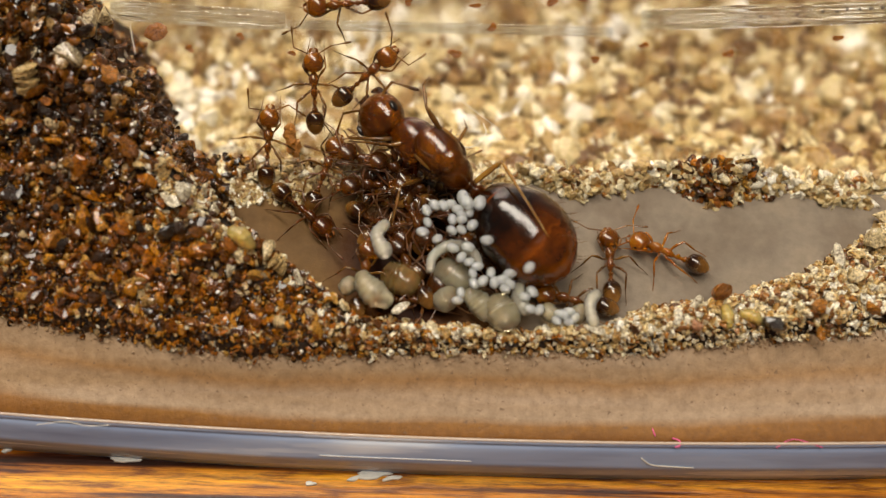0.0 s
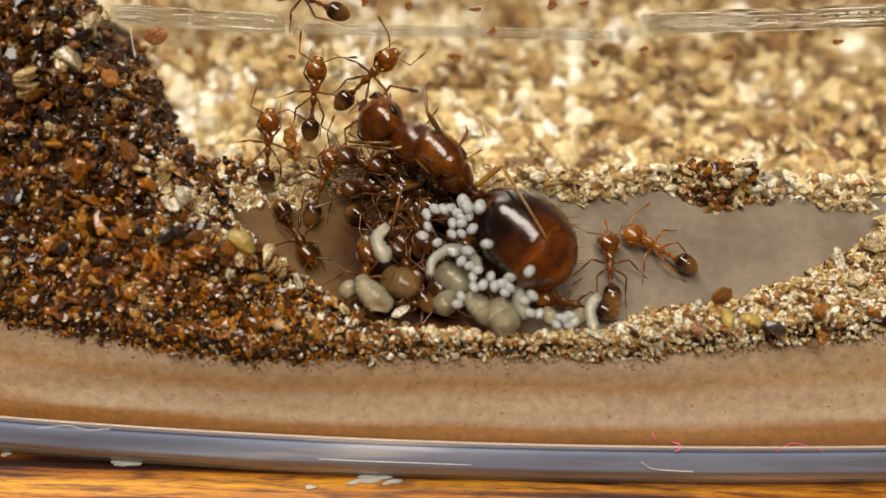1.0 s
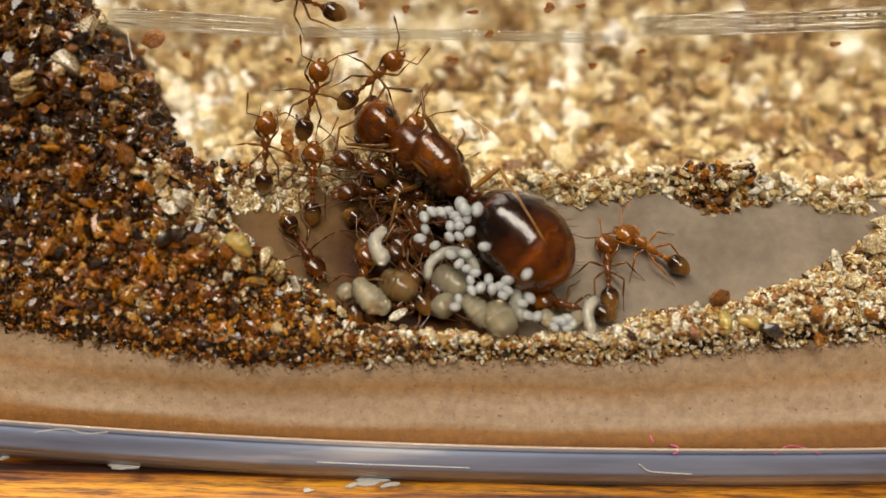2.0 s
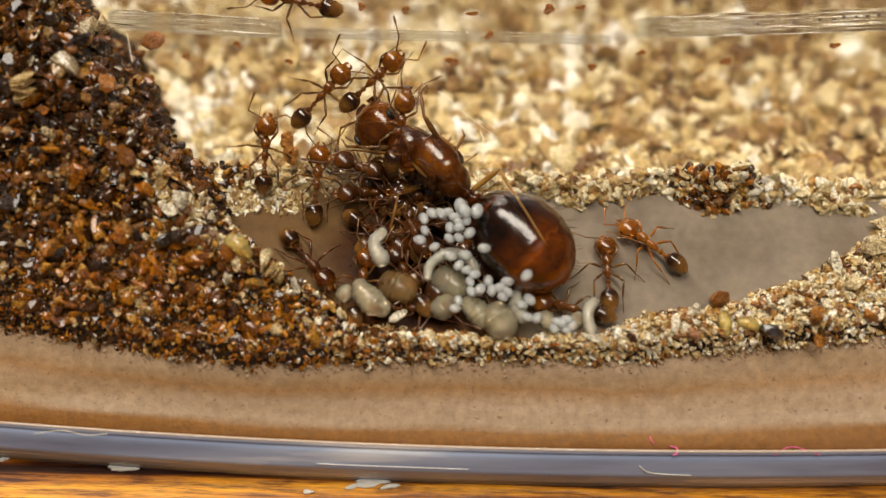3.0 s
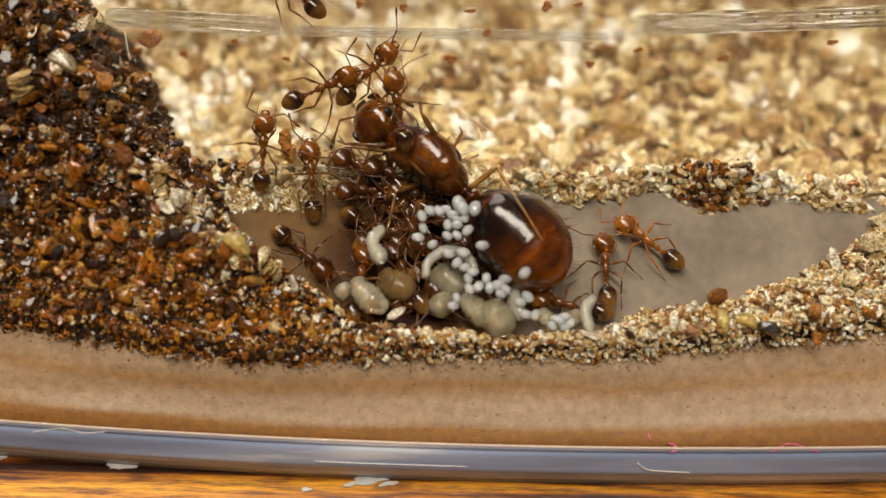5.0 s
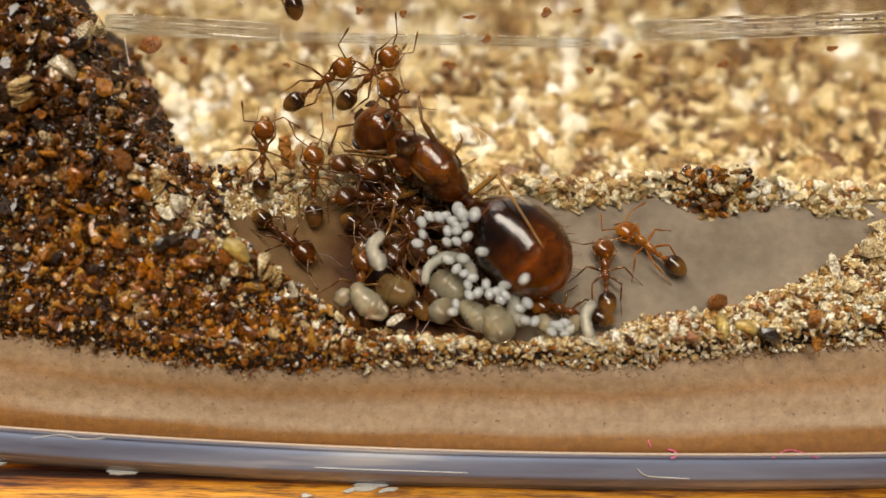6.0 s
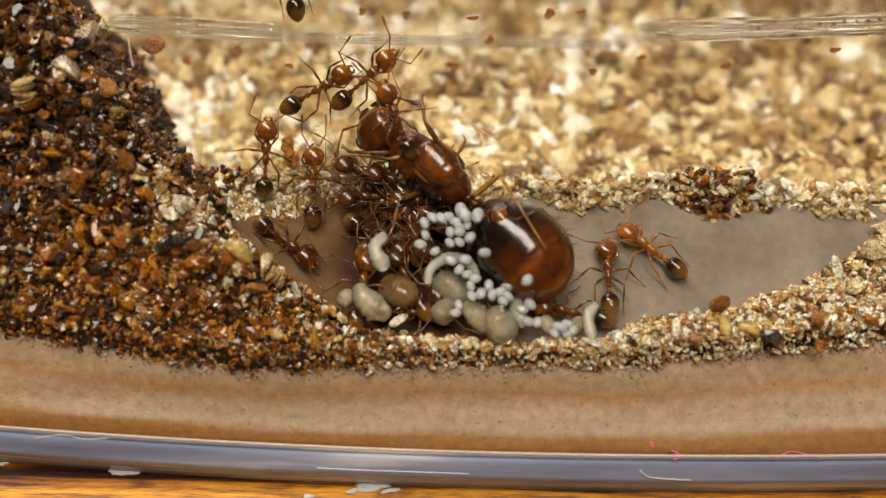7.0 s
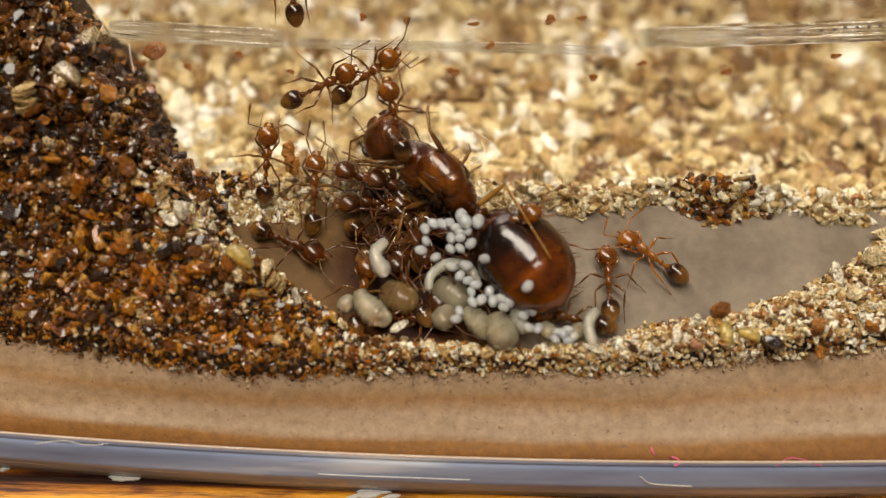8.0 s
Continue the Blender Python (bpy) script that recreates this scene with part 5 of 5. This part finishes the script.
    larva([(-6.79, -2.87, 4.72), (-6.63, -2.92, 4.69)], [0.14, 0.14], LARVA_YELLOW, "small yellow ant larva lying on the grain bank")
    larva([(7.89, -4.1, 3.75), (7.93, -4.36, 3.75), (7.92, -4.57, 3.7)], [0.15, 0.19, 0.14], LARVA_YELLOW, "yellowish ant larva in the grain rim")
    larva([(8.39, -4.24, 3.7), (8.64, -4.29, 3.72), (8.79, -4.4, 3.7)], [0.15, 0.19, 0.14], LARVA_YELLOW, "yellowish ant larva in the grain rim")


build_brood()


# ---- specks, chips and fibres ----
def chip(name, x, y, z, sx, sy, sz, turn, tilt, mat, label, category, seed):
    """A small broken piece with an uneven outline."""
    rng = np.random.RandomState(seed)
    v0, f0 = ico_fine()
    v = v0 * (1 + rng.uniform(-0.12, 0.12, (len(v0), 1)))
    for _ in range(7):
        cut = rng.normal(size=3)
        cut /= np.linalg.norm(cut)
        v = v - np.maximum(v @ cut - rng.uniform(0.3, 0.8), 0)[:, None] * cut
    v = v * 1.25 * np.array((sx, sy, sz))
    ob = link_mesh(name, v, [tuple(q) for q in f0.tolist()], mat, None, label, smooth=False)
    ob.matrix_basis = at(x, y, z, tilt, 0, turn)
    return tagged(ob, label, category)


def flake(name, x, y, z, sx, sy, thick, turn, tilt, mat, label, category, seed):
    """A thin broken flake with a ragged outline."""
    rng = np.random.RandomState(seed)
    n = 18
    a = np.arange(n) * 2 * math.pi / n
    r = 1 + 0.22 * np.sin(a * 2 + rng.uniform(0, 6)) + 0.15 * np.sin(a * 3 + rng.uniform(0, 6)) + rng.uniform(-0.14, 0.14, n)
    ring = np.stack([np.cos(a) * r * sx, np.sin(a) * r * sy], -1)
    v = []
    for scale, h in ((0.96, 0.0), (1.0, 0.35), (0.90, 0.85), (0.5, 1.0)):
        v += [(px * scale, py * scale, (h + rng.uniform(-0.12, 0.12) * (h > 0)) * thick) for px, py in ring]
    f = [(i * n + k, i * n + (k + 1) % n, (i + 1) * n + (k + 1) % n, (i + 1) * n + k) for i in range(3) for k in range(n)]
    f += [tuple(range(n))[::-1], tuple(range(3 * n, 4 * n))]
    ob = link_mesh(name, *outward(v, f), mat, None, label, smooth=False)
    ob.matrix_basis = at(x, y, z, tilt, 0, turn)
    return tagged(ob, label, category)


def fibre(name, points, r, mat, label):
    pts, rad = smooth_line(points, [r] * len(points), 5)
    first = Vector(pts[0])
    ob = part(name, tube([Vector(p) - first for p in pts], rad, 6), mat, None)
    ob.matrix_basis = at(*first)
    return tagged(ob, label, "fibre")


def build_specks():
    k = 0
    for x, y, z in [(-4.66, 2.89, 5.82), (0.121, 2.98, 5.9), (-7.68, 2.93, 5.85), (1.19, 3.54, 6.45), (0.675, 3.97, 6.88), (2.9, 4.11, 7.02), (3.81, 4.14, 7.07), (-1.27, 4.01, 6.92), (5.65, 3.25, 6.19), (4.24, 2.95, 5.85), (11.28, 3.51, 6.43), (8.15, 3.13, 6.05), (-2.55, 4.05, 6.95), (-6.18, 3.22, 6.13)]:
        k += 1
        flake("speck", x, y, z - 0.02, random.Random(k).uniform(0.10, 0.19), random.Random(k + 50).uniform(0.07, 0.13), 0.05, 0, PANE_LEAN, DEBRIS, "rust-brown speck of debris stuck to the clear sheet", "speck", k)
    rng = np.random.RandomState(91)  # a crumbly clot of small lumps
    v0, f0 = ico_fine()
    lumps = []
    for q in range(26):
        w = rng.uniform(-1, 1)
        mid = np.array((rng.normal(0, 0.13) * (1.1 - abs(w)), w * 0.38, rng.uniform(0, 0.12)))
        lumps.append(((v0 * (1 + rng.uniform(-0.3, 0.3, (len(v0), 1))) * rng.uniform(0.09, 0.18) * np.array((1, 1.2, 0.8)) + mid).tolist(), f0.tolist()))
    husk = new("husk")
    for lump in lumps:
        part("crumb", lump, HUSK, husk, smooth=False)
    husk.matrix_basis = at(-4.66, 0.98, 4.06, PANE_LEAN, 0, 18)
    tagged(husk, "crumbly orange-brown husk stuck to the clear sheet", "husk")
    chip("grain", -8.62, 3.15, 6.32, 0.28, 0.26, 0.2, 30, PANE_LEAN, DEBRIS, "single red-brown grain against the clear sheet", "grain", 92)
    chip("pebble", 7.84, -3.56, 3.75, 0.27, 0.20, 0.40, 20, 12, DEBRIS, "small brown pebble on the grain rim", "pebble", 95)
    chip("pebble", -1.19, -4.44, 3.9, 0.30, 0.12, 0.12, 35, 0, WHITE_STONE, "white angular chip on the grain rim", "chip", 96)
    chip("pebble", 4.18, -4.9, 3.8, 0.26, 0.16, 0.14, -25, 0, WHITE_STONE, "white angular chip on the grain rim", "chip", 97)
    for i, (x, y) in enumerate([(-9.16, -7.67), (-1.94, -7.93), (-12.64, -7.47), (-3.72, -8.25), (-1.36, -8.02), (-2.43, -8.05)]):
        flake("flake", x, y, 0.005, (0.38, 0.60, 0.14, 0.16, 0.25, 0.22)[i], (0.13, 0.11, 0.10, 0.07, 0.09, 0.08)[i], 0.10, 4 * i, 0, CHALK, "flat white flake lying on the wooden table", "flake", 60 + i)
    fibre("fibre", [(6.47, -7.33, 2.05), (6.65, -7.4, 2.07), (6.66, -7.54, 2.05), (6.53, -7.58, 2)], 0.022, PINK, "short curled pink fibre on the tub rim")
    fibre("fibre", [(5.93, -7.04, 2.02), (5.97, -7.17, 2.02), (6.01, -7.27, 2.02)], 0.018, PINK, "tiny pink fibre on the tub rim")
    fibre("fibre", [(9.36, -7.51, 2.02), (9.77, -7.28, 2.07), (10.15, -7.32, 2.07), (10.65, -7.47, 2.02)], 0.014, PINK, "thin pink fibre on the tub rim")
    fibre("fibre", [(5.65, -7.77, 1.61), (5.91, -7.87, 1.39), (6.33, -7.89, 1.32), (7.16, -7.90, 1.28)], 0.018, PALE_FIBRE, "pale curved hair on the tub rim")
    # thin white strand modelled in place of a highlight along the rim
    fibre("scratch", [(-3.39, -7.87, 1.37), (-2.12, -7.89, 1.36), (-0.693, -7.90, 1.36), (0.895, -7.91, 1.35)], 0.014, CHALK, "fine white line standing for a highlight on the tub rim")
    fibre("fibre", [(-11.22, -7.48, 2.1), (-10.44, -7.38, 2.15), (-9.81, -7.47, 2.1), (-9.19, -7.42, 2.1)], 0.012, PALE_FIBRE, "fine pale hair on the tub rim")
    fibre("fibre", [(-0.272, 2.3, 5.32), (0.407, 1.74, 5.18), (1.01, 1.49, 4.79), (1.53, 1.39, 4.34)], 0.012, PALE_FIBRE, "fine pale hair on the clear sheet")
    fibre("fibre", [(0.326, 0.704, 4.43), (0.625, 0.616, 4.49), (0.887, 0.705, 4.58), (1.1, 1.04, 4.63), (1.01, 1.31, 4.76)], 0.018, PALE_FIBRE, "curled white fibre behind the queen")
    # moulded ridges across the sheet: low rippled strips that taper off at their ends
    c, n = Vector((0, 0.7071, 0.7071)), Vector((0, -0.7071, 0.7071))
    for a, b, wide, high, seed in (((-9.95, 3.65, 6.6), (-4.85, 3.52, 6.48), 0.58, 0.10, 3), ((-4.83, 3.45, 6.41), (4.72, 3.50, 6.42), 0.30, 0.02, 4), ((5.5, 3.75, 6.70), (14.6, 4.13, 7.08), 0.66, 0.10, 5)):
        rng = np.random.RandomState(seed)
        p0, p1 = Vector(a), Vector(b)
        rows, cols = 60, 23
        peak = (0.25 + 0.75 * rng.rand(cols)) * np.sin(np.linspace(0, math.pi, cols)) ** 0.5
        peak[0] = peak[-1] = 0
        sway = np.cumsum(rng.normal(0, 0.10, (rows, cols)), 0)
        sway = np.clip(1 + 0.5 * (sway - sway.mean(0)), 0.3, 1.8)
        v, f = [], []
        for i in range(rows):
            q = i / (rows - 1)
            fade = min(1, 7 * q, 9 * (1 - q))
            mid = p0.lerp(p1, q) + n * 0.004
            for k in range(cols):
                u = k / (cols - 1) - 0.5
                v.append(mid + c * (u * wide * (0.8 + 0.2 * fade)) + n * (high * peak[k] * sway[i, k] * fade))
        m = len(v)
        v += [p0.lerp(p1, i / (rows - 1)) + n * 0.004 + c * ((k / (cols - 1) - 0.5) * wide * (0.8 + 0.2 * min(1, 7 * i / (rows - 1), 9 * (1 - i / (rows - 1))))) for i in range(rows) for k in range(cols)]
        for i in range(rows - 1):
            for k in range(cols - 1):
                e = i * cols + k
                f += [(e, e + 1, e + cols + 1, e + cols), (m + e, m + e + cols, m + e + cols + 1, m + e + 1)]
        rg = part("trim", outward(v, f), RIDGE, None)
        rg.visible_shadow = False
        tagged(rg, "scuffed moulded ridge across the clear sheet", "ridge", kind="structure")
    for k, (x, y, z) in enumerate([(10.74, 3.88, 6.93), (11.15, 3.91, 6.96), (11.42, 3.94, 6.99), (11.79, 3.96, 7.01), (12.12, 3.97, 7.02), (12.44, 4, 7.05), (10.02, 3.83, 6.86), (8.96, 3.77, 6.79)]):
        chip("scuff", x, y + 0.08, z + 0.08, 0.06, 0.05, 0.02, 2, PANE_LEAN, SCUFF, "dark scuff on the moulded ridge", "scuff", 120 + k)


build_specks()


# ---- the larger grains that stand out ----
def pebble(x, y, z, sx, sy, sz, mat, label, seed):
    ob = chip("pebble", x, y, z, sx, sy, sz, 47 * seed, 9 * (seed % 5) - 18, mat, label, "pebble", 200 + seed)
    return tagged(ob, label, "pebble", "larger pebbles")


def ribbed_flake(x, y, z, long, wide, plates, tilt, turn, seed):
    """A puffed mica flake: thin leaves fanned like an accordion."""
    rng = np.random.RandomState(seed)
    ob = new("mica_flake")
    ob.matrix_basis = at(x, y, z, tilt, 0, turn)
    for k in range(plates):
        n = 10
        a = np.arange(n) * 2 * math.pi / n
        ring = np.stack([np.cos(a) * wide * rng.uniform(0.85, 1.1, n), np.sin(a) * wide * 0.7 * rng.uniform(0.85, 1.1, n)], -1)
        lift = long * (k / (plates - 1) - 0.5)
        off, lean = rng.uniform(-0.04, 0.04, 2), rng.uniform(-0.25, 0.25)
        v = [(px + off[0], py + off[1], lift + px * lean + h) for h in (0, long / plates * 0.45) for px, py in ring]
        f = [(i, (i + 1) % n, n + (i + 1) % n, n + i) for i in range(n)] + [tuple(range(n))[::-1], tuple(range(n, 2 * n))]
        part("leaf", outward(v, f), MICA, ob, smooth=False)
    return tagged(ob, "puffed golden mica flake with fanned leaves in the bank", "mica flake")


def build_pebbles():
    for k, row in enumerate([(-10.99, -2.98, 4.62, 0.34, 0.30, 0.26, AMBER_STONE, "rounded amber translucent grain in the brown bank"), (-7.73, -2.71, 4.90, 0.30, 0.20, 0.18, BLACK_STONE, "glossy black pebble in the brown bank"),
                             (-7.33, -1.79, 5.42, 0.26, 0.20, 0.18, WHITE_STONE, "white crumbly grain high on the bank"), (-7.62, -2.02, 5.18, 0.24, 0.19, 0.18, WHITE_STONE, "white crumbly grain high on the bank"),
                             (-6.88, -2.0, 5.02, 0.22, 0.17, 0.16, PALE_STONE, "pale cream grain high on the bank"), (-10.33, 3.0, 6.86, 0.36, 0.26, 0.26, GRAIN_QUARTZ, "clear quartz crystal on the dark bank"),
                             (-9.95, 3.15, 6.95, 0.26, 0.22, 0.30, PALE_STONE, "pale cream crystal on the dark bank"), (-10.55, 1.38, 7.36, 0.46, 0.26, 0.24, GRAIN_QUARTZ, "broad clear quartz crystal on the dark bank"),
                             (-9.55, 1.05, 6.98, 0.32, 0.28, 0.24, AMBER_STONE, "amber glassy grain on the dark bank"), (-4.95, -3.12, 4.66, 0.34, 0.17, 0.16, PALE_STONE, "pale tan clod on the shoulder of the bank"),
                             (-4.1, -3.72, 4.14, 0.22, 0.16, 0.16, WHITE_STONE, "white crumbly grain at the foot of the bank")]):
        pebble(*row, k)
    for k, row in enumerate([(10.51, -4.05, 3.92, 0.22, 0.18, 0.36, AMBER_STONE, "rust-orange upright shard in the pale rim"), (10.55, -4.72, 3.60, 0.19, 0.14, 0.16, AMBER_STONE, "small orange shard in the pale rim"),
                             (12.1, -3.95, 3.75, 0.24, 0.17, 0.16, AMBER_STONE, "small orange shard in the pale rim"), (9.2, -4.48, 3.74, 0.40, 0.22, 0.22, BLACK_STONE, "dark glossy stone in the pale rim"),
                             (11.74, -3.02, 3.86, 0.30, 0.20, 0.24, PALE_STONE, "large pale flake in the grain rim"), (11.3, -2.42, 3.80, 0.42, 0.15, 0.16, WHITE_STONE, "long white flake in the grain rim"),
                             (12.35, -1.75, 3.95, 0.42, 0.30, 0.32, PALE_STONE, "crumbly golden clod on the rim"), (12.95, -0.62, 3.30, 0.34, 0.28, 0.30, PALE_STONE, "golden pebble on the grey floor"),
                             (7.1, -3.98, 3.78, 0.24, 0.16, 0.18, WHITE_STONE, "white angular flake on the grain rim"), (5.72, -4.12, 3.72, 0.13, 0.12, 0.12, PALE_STONE, "small round pale grain on the rim"),
                             (7.0, -4.62, 3.80, 0.20, 0.16, 0.14, TERRACOTTA, "small pinkish brown pebble in the rim")]):
        pebble(*row, k + 20)
    ribbed_flake(-11.67, 0.66, 7.05, 0.72, 0.34, 8, -25, 10, 3)
    ribbed_flake(-4.62, -3.42, 4.40, 0.42, 0.26, 7, -50, 75, 4)
    ribbed_flake(-8.6, -1.0, 5.72, 0.40, 0.22, 6, 35, 60, 5)
    fibre("fibre", [(-8.98, 2.35, 7.52), (-8.87, 1.9, 7.40), (-8.75, 1.5, 7.30)], 0.012, PALE_FIBRE, "fine pale hair over the dark bank")


build_pebbles()


def motions():
    for ob, rows in MOVES:
        walk(ob, [(t, at(*r)) for t, r in rows])


motions()
